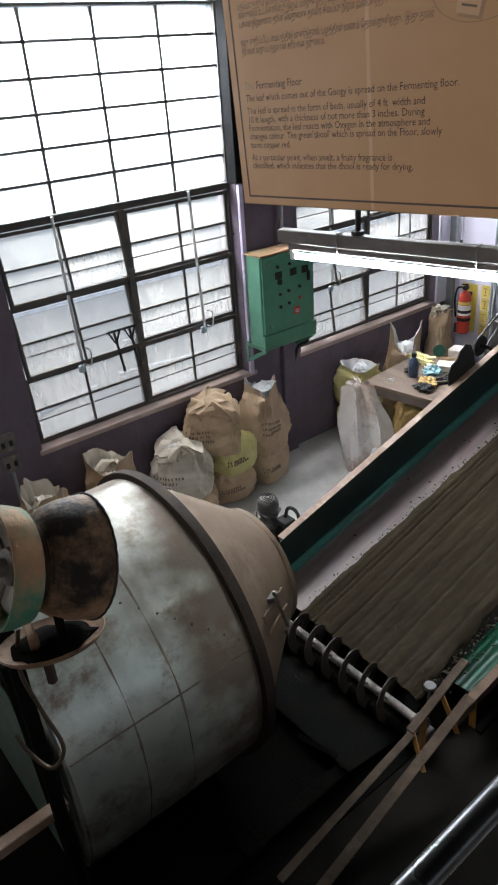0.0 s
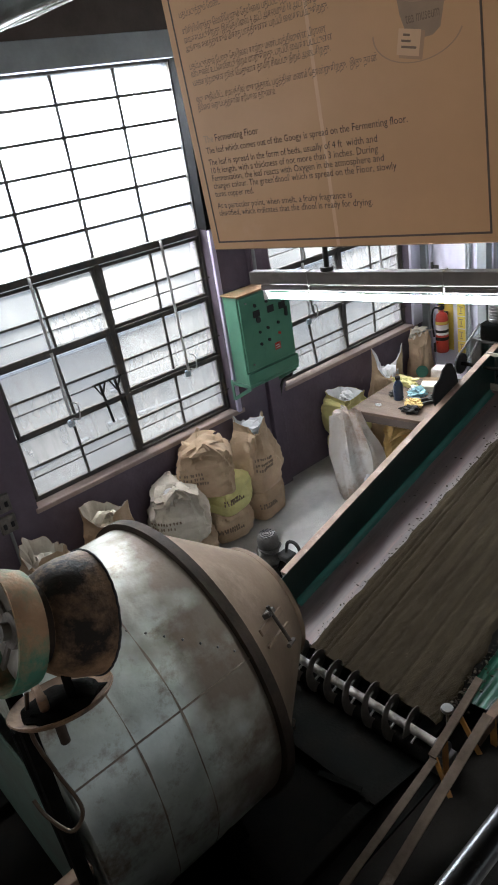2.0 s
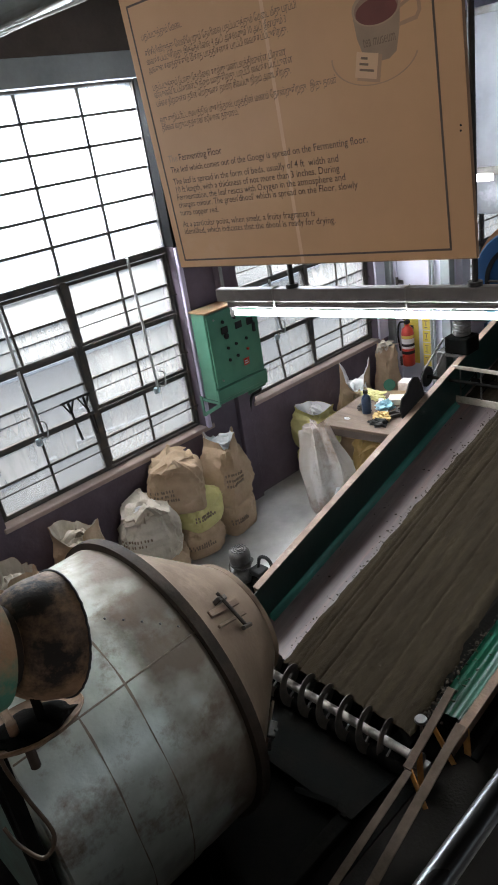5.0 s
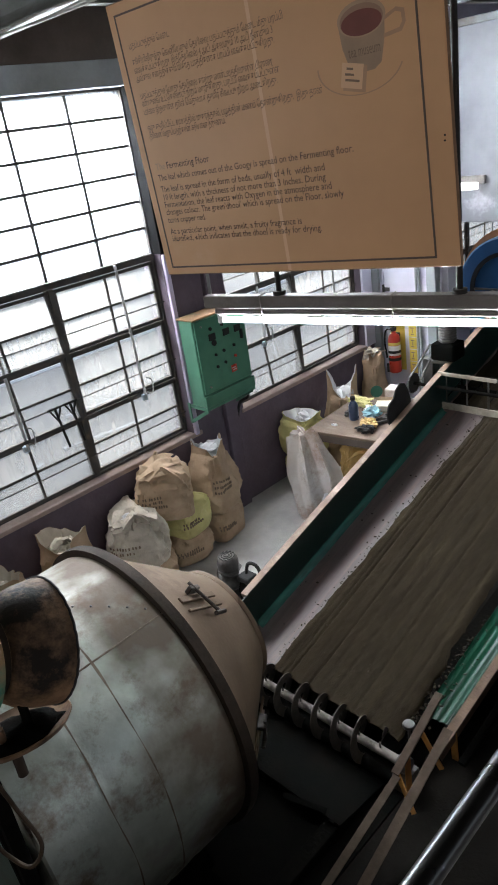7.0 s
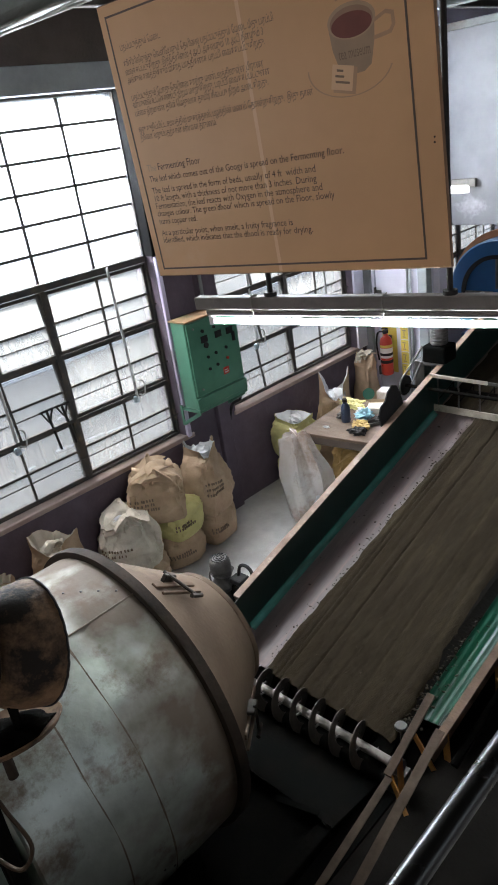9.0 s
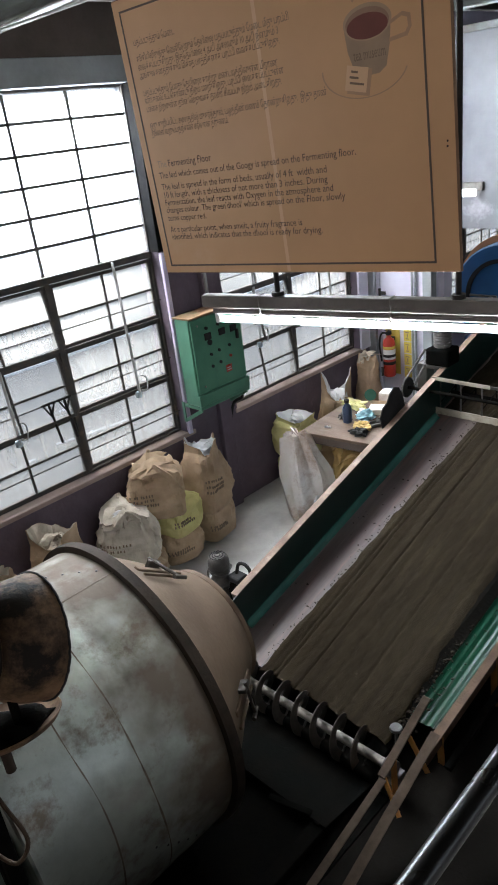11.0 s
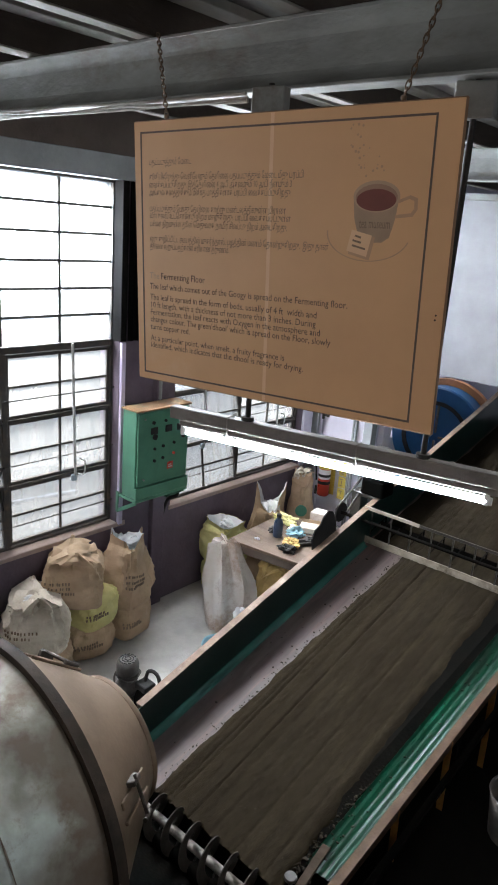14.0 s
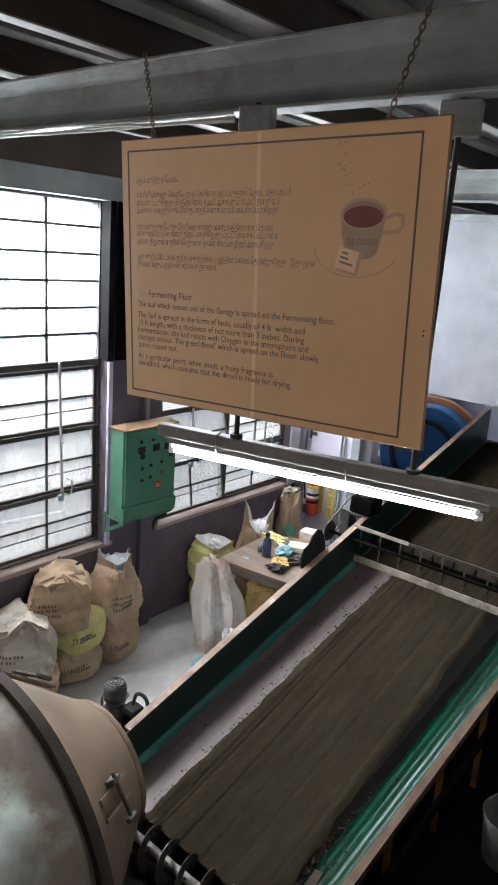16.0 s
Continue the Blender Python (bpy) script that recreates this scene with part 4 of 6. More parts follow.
for deg in (24, -51, 144, 234):
    za, zb = 0.12, 0.42
    ra, rb = DR - 0.012 - (DR - 0.347) * za / Y_RIM, DR - 0.012 - (DR - 0.347) * zb / Y_RIM
    tilt = math.degrees(math.atan2(rb - ra, zb - za))
    lm = radial(deg, ra + 0.004, za) @ pose(0, 0, 0, 0, tilt, 0)
    hatch = part("hatch_latch", box(0.0, 0.012, -0.016, 0.016, 0.0, 0.30, 0.003), M["galv_cone"], drum, "bolted hatch latch on the cone", at=lm)
    part("latch_bar", box(0.004, 0.018, 0.06, 0.075, -0.01, 0.28, 0.003), M["galv_cone"], drum, at=lm)
    part("latch_rod", rod((0.035, -0.07, 0.13), (0.035, 0.13, 0.16), 0.009, 8), M["latch_steel"], drum, smooth=True, at=lm)
    part("latch_handle", rod((0.035, 0.13, 0.12), (0.035, 0.13, 0.20), 0.011, 8), M["latch_steel"], drum, smooth=True, at=lm)
    part("latch_clamp", box(0.0, 0.04, -0.05, -0.025, 0.10, 0.18, 0.004), M["latch_steel"], drum, at=lm)


def drum_pose(t):
    return Matrix.Translation(DC) @ pose(0, 0, 0, 0, -DRUM_RATE * t, 0) @ pose(0, 0, 0, -90, 0, 0)


DRUM_RATE = 5.4
drum.matrix_world = drum_pose(0)

# cradle under the drum
cradle = thing("drum_cradle", "dark steel cradle with rollers carrying the drum", "stand", (0, 0, 0))
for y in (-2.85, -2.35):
    part("cross_beam", box(1.35, 2.95, y - 0.05, y + 0.05, 0.001, 0.09, 0.004), M["near_black"], cradle)
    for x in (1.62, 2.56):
        part("roller", rod((x, y - 0.05, 0.165), (x, y + 0.05, 0.165), 0.072, 24), M["near_black"], cradle, smooth=True)
        part("roller_bracket", box(x - 0.09, x + 0.09, y - 0.07, y - 0.055, 0.09, 0.22, 0.004), M["near_black"], cradle)
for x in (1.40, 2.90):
    part("side_beam", box(x - 0.04, x + 0.04, -3.2, -1.75, 0.0, 0.08, 0.004), M["near_black"], cradle)

# green end frame at the inlet
endf = thing("inlet_frame", "dark green painted frame at the drum's inlet end", "frame", (0, 0, 0))
part("post", flat_bar((2.93, -3.09, 0.001), (2.72, -3.09, 1.62), 0.04, 0.05, (0, -1, 0), 0.004), M["near_black"], endf)
part("post", flat_bar((1.30, -3.09, 0.001), (1.45, -3.09, 1.62), 0.05, 0.09, (0, -1, 0), 0.004), M["dull_green"], endf)
part("end_plate", box(1.5, 2.72, -3.075, -3.06, 0.45, 1.2, 0.004), M["dull_green"], endf)
part("angle_stay", flat_bar((2.93, -3.085, 1.14), (2.97, -3.82, 1.16), 0.045, 0.04, (0, 0, 1), 0.003), M["rail_wood"], endf, "worn brown angle stay")
part("floor_post", flat_bar((2.97, -3.81, 0.001), (2.97, -3.81, 1.14), 0.05, 0.05, (0, 1, 0), 0.003), M["dull_green"], endf)

# rusty flared inlet and the dish under it
M["rust_dark"] = surf("soot_dark_rust", (0.26, 0.155, 0.085), (0.10, 0.06, 0.036), 0.75, 0.0, scale=4, fine=70, bump=0.2, stain=(0.016, 0.012, 0.010), stain_at=0.56, spec=0.2)
INLET, DISH = (3.101, -2.918, 2.163), (3.145, -3.053, 1.977)
inlet = thing("feed_inlet", "rusty flared feed spout with flaking green paint", "spout", place((0.0, 0.92, -0.34), INLET) @ Matrix.Diagonal((1, 1, 1, 1)))
K = 0.69       # the spout's size against its drawing
part("flare", lathe([(0.150, -0.185), (0.178, -0.165), (0.204, -0.125), (0.222, -0.07), (0.232, -0.01), (0.236, 0.022), (0.230, 0.024), (0.224, -0.01), (0.212, -0.07), (0.19, -0.13), (0.140, -0.18)], 56, closed=True), M["rust_dark"], inlet, "dark rusty flared mouth", True, at=Matrix.Scale(K, 4))
part("neck", lathe([(0.150, -0.22), (0.150, -0.186), (0.143, -0.186), (0.143, -0.22)], 56, closed=True), M["flange"], inlet, smooth=True, at=Matrix.Scale(K, 4))
part("collar", lathe([(0.155, -0.215), (0.205, -0.235), (0.218, -0.29), (0.218, -0.345), (0.208, -0.345), (0.206, -0.29), (0.195, -0.245), (0.148, -0.225)], 56, closed=True), M["rust_green"], inlet, "rust-brown collar with green paint patches", True, at=Matrix.Scale(K, 4))
# Added disc, standing in for the drum's pale zinc behind the open collar.
part("backing_disc", lathe([(0.0, -0.262), (0.18, -0.262), (0.196, -0.255), (0.18, -0.250), (0.0, -0.250)], 48), M["disc_grey"], inlet, "pale grey disc added in the collar for the zinc behind", True, at=Matrix.Scale(K, 4))
hub = lathe([(0.0, -0.263), (0.07, -0.263), (0.066, -0.285), (0.034, -0.29), (0.034, -0.32), (0.0, -0.322)], 24)
for k in range(4):
    own = box(0.05, 0.195, -0.012, 0.012, -0.278, -0.2635, 0.002)
    merge(hub, own, pose(0, 0, 0, 0, 0, 90 * k + 20))
part("spider", hub, M["motor"], inlet, "grey cast spider inside the collar", at=Matrix.Scale(K, 4))
part("edge_lagging", tube_along([(0.237 * math.cos(a), 0.237 * math.sin(a), 0.02 + 0.0015 * math.sin(a * 31)) for a in (2 * math.pi * k / 80 for k in range(81))], 0.005, 6), M["black"], inlet, "crusted black edge", True, at=Matrix.Scale(K, 4))

dish = thing("bearing_dish", "rusty oil-caked dish with a clamp and hanging cable", "dish", DISH)
TIP = place((-0.30, 0.08, 0.95), (0, 0, 0.008))       # the pan hangs tipped towards the drum
part("pan", lathe([(0.0, -0.012), (0.09, -0.012), (0.128, 0.0), (0.140, 0.014), (0.137, 0.017), (0.122, 0.006), (0.085, -0.002), (0.0, -0.002)], 40), M["rust_dark"], dish, "rusty pan", True, at=TIP)
pile = bmesh.new()
bmesh.ops.create_icosphere(pile, subdivisions=3, radius=1)
for v in pile.verts:
    f = 1 + 0.25 * noise.noise(v.co * 3)
    v.co = Vector((v.co.x * 0.108 * f, v.co.y * 0.105 * f, max(v.co.z, -0.1) * 0.022 * f))
part("grease_cake", pile, M["near_black"], dish, "caked black grease", at=TIP, smooth=True)
part("clamp_bar", flat_bar((-0.16, -0.02, 0.05), (0.03, -0.05, 0.06), 0.022, 0.016, (0, 0, 1), 0.004), M["rust"], dish, "rusty clamp bar")
part("clamp_bolt", rod((0.02, -0.05, 0.04), (0.02, -0.05, 0.075), 0.013, 10), M["rust"], dish, smooth=True)
part("stem", rod((0.03, 0.02, 0.0), (0.03, 0.02, 0.13), 0.012, 12), M["near_black"], dish, smooth=True)
part("lower_stem", rod((-0.02, -0.02, -0.13), (-0.02, -0.02, -0.008), 0.014, 12), M["flange"], dish, smooth=True)
part("hose", tube_along(curve_points([(-0.06, -0.06, 0.05), (-0.03, -0.09, -0.05), (-0.02, -0.07, -0.20), (0.02, -0.05, -0.33), (0.0, -0.09, -0.40), (-0.08, -0.12, -0.385), (-0.12, -0.13, -0.34)], 8), 0.006, 8), M["bar_brown"], dish, "hanging brown cable loop", True)
part("mast", flat_bar((-0.16, -0.07, 0.001 - DISH[2]), (-0.16, -0.07, 0.055), 0.04, 0.04, (0, 1, 0), 0.003), M["near_black"], dish, "blackened mast")


# ---- conveyor ----
M["rail_ochre"] = surf("worn_pinkish_brown_angle", (0.115, 0.072, 0.047), (0.07, 0.043, 0.027), 0.65, 0.1, scale=9, fine=70, bump=0.25, stain=(0.20, 0.125, 0.07), stain_at=0.66, spec=0.2)


def belt_z(y):
    return 0.25 + 0.26 * (y + 0.87)


def rail_z(y):
    return 0.555 + 0.273 * (y + 0.881)


XL, XR = 1.665, 3.13
Y0, Y1 = -1.34, 4.1
conv = thing("fermenting_conveyor", "inclined conveyor with dark green sides carrying tea leaf", "conveyor", (0, 0, 0))
bm = bmesh.new()


def sheet(bm, pts, t):
    """A folded plate: point pairs at both ends of the conveyor, thickened."""
    own = bmesh.new()
    vs = [[own.verts.new(a), own.verts.new(b)] for a, b in pts]
    for p, q in zip(vs, vs[1:]):
        own.faces.new((p[0], p[1], q[1], q[0]))
    bmesh.ops.recalc_face_normals(own, faces=own.faces[:])
    bmesh.ops.solidify(own, geom=own.faces[:], thickness=t)
    return merge(bm, own)


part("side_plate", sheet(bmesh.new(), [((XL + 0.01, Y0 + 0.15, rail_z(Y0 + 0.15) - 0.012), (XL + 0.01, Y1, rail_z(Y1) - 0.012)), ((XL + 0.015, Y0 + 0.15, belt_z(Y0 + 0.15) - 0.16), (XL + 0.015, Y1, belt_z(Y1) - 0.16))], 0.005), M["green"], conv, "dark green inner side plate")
part("side_rail", angle_iron((XL - 0.005, Y0 + 0.30, rail_z(Y0 + 0.30)), (XL - 0.005, Y1, rail_z(Y1)), 0.055, 0.05, 0.006, -1), M["rail_wood"], conv, "worn brown angle iron along the top edge")
part("belt", sheet(bmesh.new(), [((XL + 0.02, Y0 + 0.17, belt_z(Y0 + 0.17)), (XL + 0.02, Y1, belt_z(Y1))), ((2.86, Y0 + 0.17, belt_z(Y0 + 0.17)), (2.86, Y1, belt_z(Y1)))], 0.002), M["belt"], conv, "worn pinkish belt")
ra, rb = Vector((3.128, -1.15, 0.176)), Vector((3.386, Y1, 1.636))
def beside(y, dx, dz):
    """A point beside the right rail."""
    f = (y - ra.y) / (rb.y - ra.y)
    return (ra.x + (rb.x - ra.x) * f + dx, y, ra.z + (rb.z - ra.z) * f + dz)


lip = []
for k in range(8):
    a = radians(90 * k / 7)
    dx, dz = 0.016 + 0.044 * (1 - math.cos(a)), 0.004 + 0.052 * (1 - math.sin(a))
    lip.append(((XL + dx, Y0 + 0.36, belt_z(Y0 + 0.36) + dz), (XL + dx, 1.44, belt_z(1.44) + dz)))
part("edge_strip", sheet(bmesh.new(), lip, 0.002), M["lip_sheet"], conv, "scuffed teal rounded edge strip", True)
flare = []
for k in range(15):
    u = k / 14
    dx, dz = -0.185 + 0.163 * u, -0.006 - 0.014 * math.sin(math.pi * u) + 0.0035 * math.cos(8 * math.pi * u)
    flare.append((beside(-0.98, dx, dz), beside(Y1, dx, dz)))
part("side_flare", sheet(bmesh.new(), flare, 0.003), M["green_lit"], conv, "ribbed side plate in the lit tone of the machine green", True)
part("skirt", sheet(bmesh.new(), [((2.85, Y0 + 0.005, belt_z(Y0 + 0.005) + 0.006), (2.85, Y1, belt_z(Y1) + 0.006)), (beside(Y0 + 0.005, -0.175, -0.012), beside(Y1, -0.187, -0.012))], 0.003), M["near_black"], conv, "black rubber skirting strip")
part("side_rail", angle_iron(ra, rb, 0.052, 0.055, 0.006, 1), M["rail_ochre"], conv, "worn brown angle iron rail")
for y in (-0.6, 0.5, 1.6, 2.7, 3.8):
    for x in (XL + 0.03, 3.10):
        part("leg", flat_bar((x, y, 0.001), (x, y, belt_z(y) - 0.07), 0.05, 0.05, (0, 1, 0), 0.003), M["near_black"], conv)
    part("cross_tie", box(XL + 0.06, 3.075, y - 0.02, y + 0.02, belt_z(y) - 0.12, belt_z(y) - 0.075, 0.003), M["near_black"], conv)
for y in (-1.0, -0.45, 0.1, 0.65, 1.2, 1.75, 2.3):
    x = ra.x + (rb.x - ra.x) * (y - ra.y) / (rb.y - ra.y)
    z = ra.z + (rb.z - ra.z) * (y - ra.y) / (rb.y - ra.y)
    part("rail_post", flat_bar((x + 0.01, y, z - 0.012), (x + 0.02, y, 0.001), 0.04, 0.008, (0, 1, 0), 0.001), M["ochre"], conv, "ochre rail post")
part("lower_rail", flat_bar((3.22, -1.05, 0.06), (3.42, Y1, 1.42), 0.04, 0.03, (0, 0, 1), 0.002), M["near_black"], conv)
part("head_roller", rod((XL + 0.03, Y0 + 0.02, belt_z(Y0) - 0.065), (3.0, Y0 + 0.02, belt_z(Y0) - 0.065), 0.05, 24), M["near_black"], conv, smooth=True)

# tea on the belt: a combed bed with a ragged border
tea = bmesh.new()
nx, ny = 120, 170
TX0, TX1, TY0, TY1 = 1.985, 2.925, -1.20, Y1 - 0.1
grid = []
for j in range(ny + 1):
    y = TY0 + (TY1 - TY0) * (j / ny) ** 1.15
    row = []
    for i in range(nx + 1):
        u = i / nx
        e0 = (TX0 + 0.02 * (y + 1.15) if y < 1.52 else XL + 0.04) + 0.018 * noise.noise(Vector((y * 5, 0.3, 0))) + 0.010 * noise.noise(Vector((y * 23, 4.3, 0)))
        e1 = TX1 + 0.028 * noise.noise(Vector((y * 5, 9.3, 0))) + 0.020 * noise.noise(Vector((y * 21, 2.3, 0)))
        x = e0 + (e1 - e0) * u
        xs = x + 0.005 * noise.noise(Vector((x * 3, y * 1.3, 5)))
        comb = 0.0
        for g, wd, dp in ((2.055, 0.010, 0.004), (2.10, 0.006, 0.008), (2.135, 0.007, 0.009), (2.215, 0.016, 0.004), (2.29, 0.007, 0.010), (2.36, 0.016, 0.005), (2.455, 0.012, 0.005), (2.54, 0.020, 0.004), (2.625, 0.009, 0.006), (2.74, 0.018, 0.005), (2.83, 0.010, 0.005)):
            comb += dp * math.exp(-((xs - g) / wd) ** 2)
        edge = min(1.0, min(u, 1 - u) * 16)
        z = belt_z(y) + 0.002 + edge ** 0.6 * (0.030 - 1.1 * comb + 0.006 * noise.noise(Vector((x * 9, y * 5, 1))) + 0.004 * noise.noise(Vector((x * 40, y * 30, 2))))
        row.append(tea.verts.new((x, y, z)))
    grid.append(row)
for a, b in zip(grid, grid[1:]):
    for i in range(nx):
        tea.faces.new((a[i], a[i + 1], b[i + 1], b[i]))
tagged(part("tea_leaf", tea, M["tea"], None, "combed bed of brown-green fermenting tea leaf on a belt", True), category="tea", kind="stuff")

chips = bmesh.new()
rnd = random.Random(11)


def chip(bm, x, y, z, s):
    own = bmesh.new()
    bmesh.ops.create_icosphere(own, subdivisions=1, radius=1)
    q = Euler((rnd.uniform(-0.3, 0.3), rnd.uniform(-0.3, 0.3), rnd.uniform(0, 6.3))).to_matrix().to_4x4()
    for v in own.verts:
        v.co = v.co * rnd.uniform(0.7, 1.2)
    bmesh.ops.transform(own, matrix=Matrix.Translation((x, y, z)) @ q @ Matrix.Diagonal((s * rnd.uniform(0.8, 1.7), s * rnd.uniform(0.6, 1.0), s * 0.5, 1)), verts=own.verts)
    merge(bm, own)


for k in range(46):
    y = rnd.uniform(-0.95, 2.6)
    chip(chips, rnd.uniform(XL + 0.06, TX0 - 0.02), y, belt_z(y) + 0.003, rnd.choice((0.004, 0.005, 0.006, 0.010)))
for k in range(230):
    y = rnd.uniform(-1.1, 3.0)
    chip(chips, TX0 + 0.02 * (y + 1.15) + rnd.gauss(-0.014, 0.016), y, belt_z(y) + 0.006, rnd.uniform(0.003, 0.009))
for k in range(640):
    y = rnd.uniform(-1.1, 3.0)
    chip(chips, TX1 + abs(rnd.gauss(0.01, 0.04)) - 0.01, y, belt_z(y) + 0.004, rnd.uniform(0.004, 0.014))
for k in range(120):
    y = rnd.uniform(-0.9, 2.5)
    g = max(-0.17, min(-0.04, rnd.gauss(-0.12, 0.03)))
    chip(chips, *beside(y, g, -0.010), rnd.choice((0.003, 0.004, 0.006, 0.009)))
for k in range(330):
    y = rnd.uniform(-1.1, 2.6)
    chip(chips, rnd.uniform(TX0 + 0.05, TX1 - 0.05), y, belt_z(y) + 0.031, rnd.choice((0.002, 0.0025, 0.003, 0.004, 0.007)))
tagged(part("tea_crumbs", chips, M["tea_chip"], None, "dark scattered clumps of tea leaf on a belt"), category="tea", kind="stuff")

# spreading screw across the belt's foot
AX0, AX1, AY, AZ, AR = 1.86, 2.99, -1.295, 0.160, 0.122
M["shaft_steel"] = surf("dull_worn_shaft_steel", (0.22, 0.195, 0.17), (0.13, 0.115, 0.10), 0.6, 0.15, scale=12, fine=90, stain=(0.06, 0.048, 0.038), stain_at=0.56)
screw = thing("spreading_screw", "turning steel screw conveyor across the belt's foot", "auger")
part("shaft", rod((0, 0, -0.06), (0, 0, AX1 - AX0 + 0.06), 0.025, 16), M["shaft_steel"], screw, "worn dull shaft", True)
PITCH = 0.14


def flight(z0, z1, hand, phase):
    bm = bmesh.new()
    n = int(abs(z1 - z0) / PITCH * 28)
    rows = []
    for k in range(n + 1):
        z = z0 + (z1 - z0) * k / n
        a = hand * 2 * math.pi * (z - z0) / PITCH + phase
        c, s = math.cos(a), math.sin(a)
        rows.append([bm.verts.new((r * c, r * s, z + dz)) for r, dz in ((AR * 0.5, -0.002), (AR, -0.002), (AR, 0.002), (AR * 0.5, 0.002))])
    for p, q in zip(rows, rows[1:]):
        for i in range(4):
            bm.faces.new((p[i], p[(i + 1) % 4], q[(i + 1) % 4], q[i]))
    bm.faces.new(rows[0])
    bm.faces.new(rows[-1])
    return bm


part("flight", flight(0.03, AX1 - AX0 - 0.12, 1, 0.0), M["screw"], screw, "dark helical flight", True)
for k in range(15):
    z = 0.045 + PITCH * k / 2
    a = 2 * math.pi * (z - 0.03) / PITCH
    part("spoke", rod((0.019 * math.cos(a), 0.019 * math.sin(a), z), (AR * 0.55 * math.cos(a), AR * 0.55 * math.sin(a), z), 0.006, 8), M["dark_steel"], screw, smooth=True)
SCREW_RATE = -236.0


def screw_pose(t):
    return Matrix.Translation((AX0, AY, AZ)) @ pose(0, 0, 0, SCREW_RATE * t, 0, 0) @ pose(0, 0, 0, 0, 90, 0)


screw.matrix_world = screw_pose(0)

# side frame that carries the screw
sf = thing("screw_frame", "angle iron side frame with ochre brackets holding the screw", "frame", (0, 0, 0))
part("long_bar", angle_iron((3.10, -1.44, 0.285), (3.10, -2.35, 0.07), 0.04, 0.035, 0.005, 1), M["bar_brown"], sf, "bare scraped angle bar")
part("long_bar", angle_iron((3.24, -1.20, 0.46), (3.27, -2.55, 0.01), 0.05, 0.035, 0.005, 1), M["bar_brown"], sf, "brown angle bar")
part("short_bar", flat_bar((3.085, -1.02, 0.46), (3.09, -1.46, 0.285), 0.045, 0.012, (0, 0, 1), 0.002), M["bar_brown"], sf)
part("brace", flat_bar((3.09, -1.22, 0.37), (3.23, -1.26, 0.23), 0.035, 0.008, (0, 1, 0), 0.001), M["ochre"], sf, "ochre brace")
part("brace", flat_bar((3.10, -1.45, 0.28), (3.23, -1.52, 0.17), 0.035, 0.008, (0, 1, 0), 0.001), M["ochre"], sf, "ochre brace")
part("post", flat_bar((3.09, -1.35, 0.001), (3.09, -1.35, 0.31), 0.045, 0.008, (1, 0, 0), 0.001), M["ochre"], sf, "ochre post")
part("bearing", rod((3.0, AY, AZ), (3.06, AY, AZ), 0.045, 20), M["dark_steel"], sf, smooth=True)
part("hand_knob", lathe([(0, 0.02), (0.030, 0.02), (0.034, 0.01), (0.030, 0.0), (0.008, 0.0), (0.008, -0.12), (0, -0.12)], 20), M["dark_steel"], sf, "round grey knob", True, at=(3.02, -1.22, 0.355))
part("bearing_plate", box(2.99, 3.08, AY - 0.06, AY + 0.06, 0.001, AZ - 0.046, 0.003), M["dark_steel"], sf)

tray = thing("catch_tray", "dark sheet metal tray under the drum's mouth", "tray", (0, 0, 0))
part("pan", sheet(bmesh.new(), [((2.0, -1.75, 0.10), (2.95, -1.75, 0.10)), ((2.0, -1.35, 0.03), (2.95, -1.35, 0.03))], 0.004), M["near_black"], tray)
part("lip", flat_bar((2.62, -1.80, 0.115), (2.86, -1.74, 0.125), 0.03, 0.006, (0, -0.3, 1), 0.001), M["near_black"], tray, "bent black lip")
for x in (2.05, 2.9):
    part("foot", box(x - 0.015, x + 0.015, -1.76, -1.73, 0.001, 0.098), M["near_black"], tray)

# gear motor at the conveyor's foot
M["cowl"] = surf("greasy_grey_cowl", (0.11, 0.105, 0.10), (0.065, 0.06, 0.056), 0.55, 0.3, scale=16, fine=70, bump=0.3, stain=(0.17, 0.15, 0.13))
gm = thing("gear_motor", "grimy grey upright gear motor beside the conveyor", "motor", (1.33, -0.86, 0.0))
part("mounting", box(-0.10, 0.16, -0.13, 0.12, 0.001, 0.20, 0.006), M["near_black"], gm)
part("gear_case", lathe([(0, 0.20), (0.09, 0.20), (0.10, 0.23), (0.085, 0.30), (0.062, 0.34), (0, 0.34)], 28), M["dark_steel"], gm, "oily dark gear case", True)
wrap = lathe([(0.060, 0.33)] + [(0.070 + 0.018 * math.sin(k * 0.9), 0.34 + 0.14 * k / 8) for k in range(9)] + [(0.0, 0.485)], 40)
for v in wrap.verts:
    f = 1 + 0.22 * noise.noise(Vector((v.co.x * 16, v.co.y * 16, v.co.z * 9))) + 0.08 * noise.noise(v.co * 45)
    v.co.x, v.co.y = v.co.x * f, v.co.y * f
part("motor_body", wrap, M["cowl"], gm, "cloth-wrapped motor body", True)
part("fan_cowl", lathe([(0.066, 0.49), (0.076, 0.496), (0.076, 0.552), (0.070, 0.575), (0.058, 0.588), (0.0, 0.594)], 36), M["cowl"], gm, "domed grey fan cowl", True)
slot = mesh_of(box(-0.012, 0.012, -0.0028, 0.0028, -0.002, 0.0035, 0.001), "cowl_slot", M["black"])
for r, n in ((0.018, 5), (0.036, 9), (0.054, 13)):
    for k in range(n):
        ob = new("cowl_slot", slot)
        ob.parent, ob.matrix_local = gm, pose(0, 0, 0, 0, 0, 360 * k / n) @ pose(r, 0, 0.5945 - (r / 0.06) ** 2 * 0.0055, 0, 9 * r / 0.036, 90)
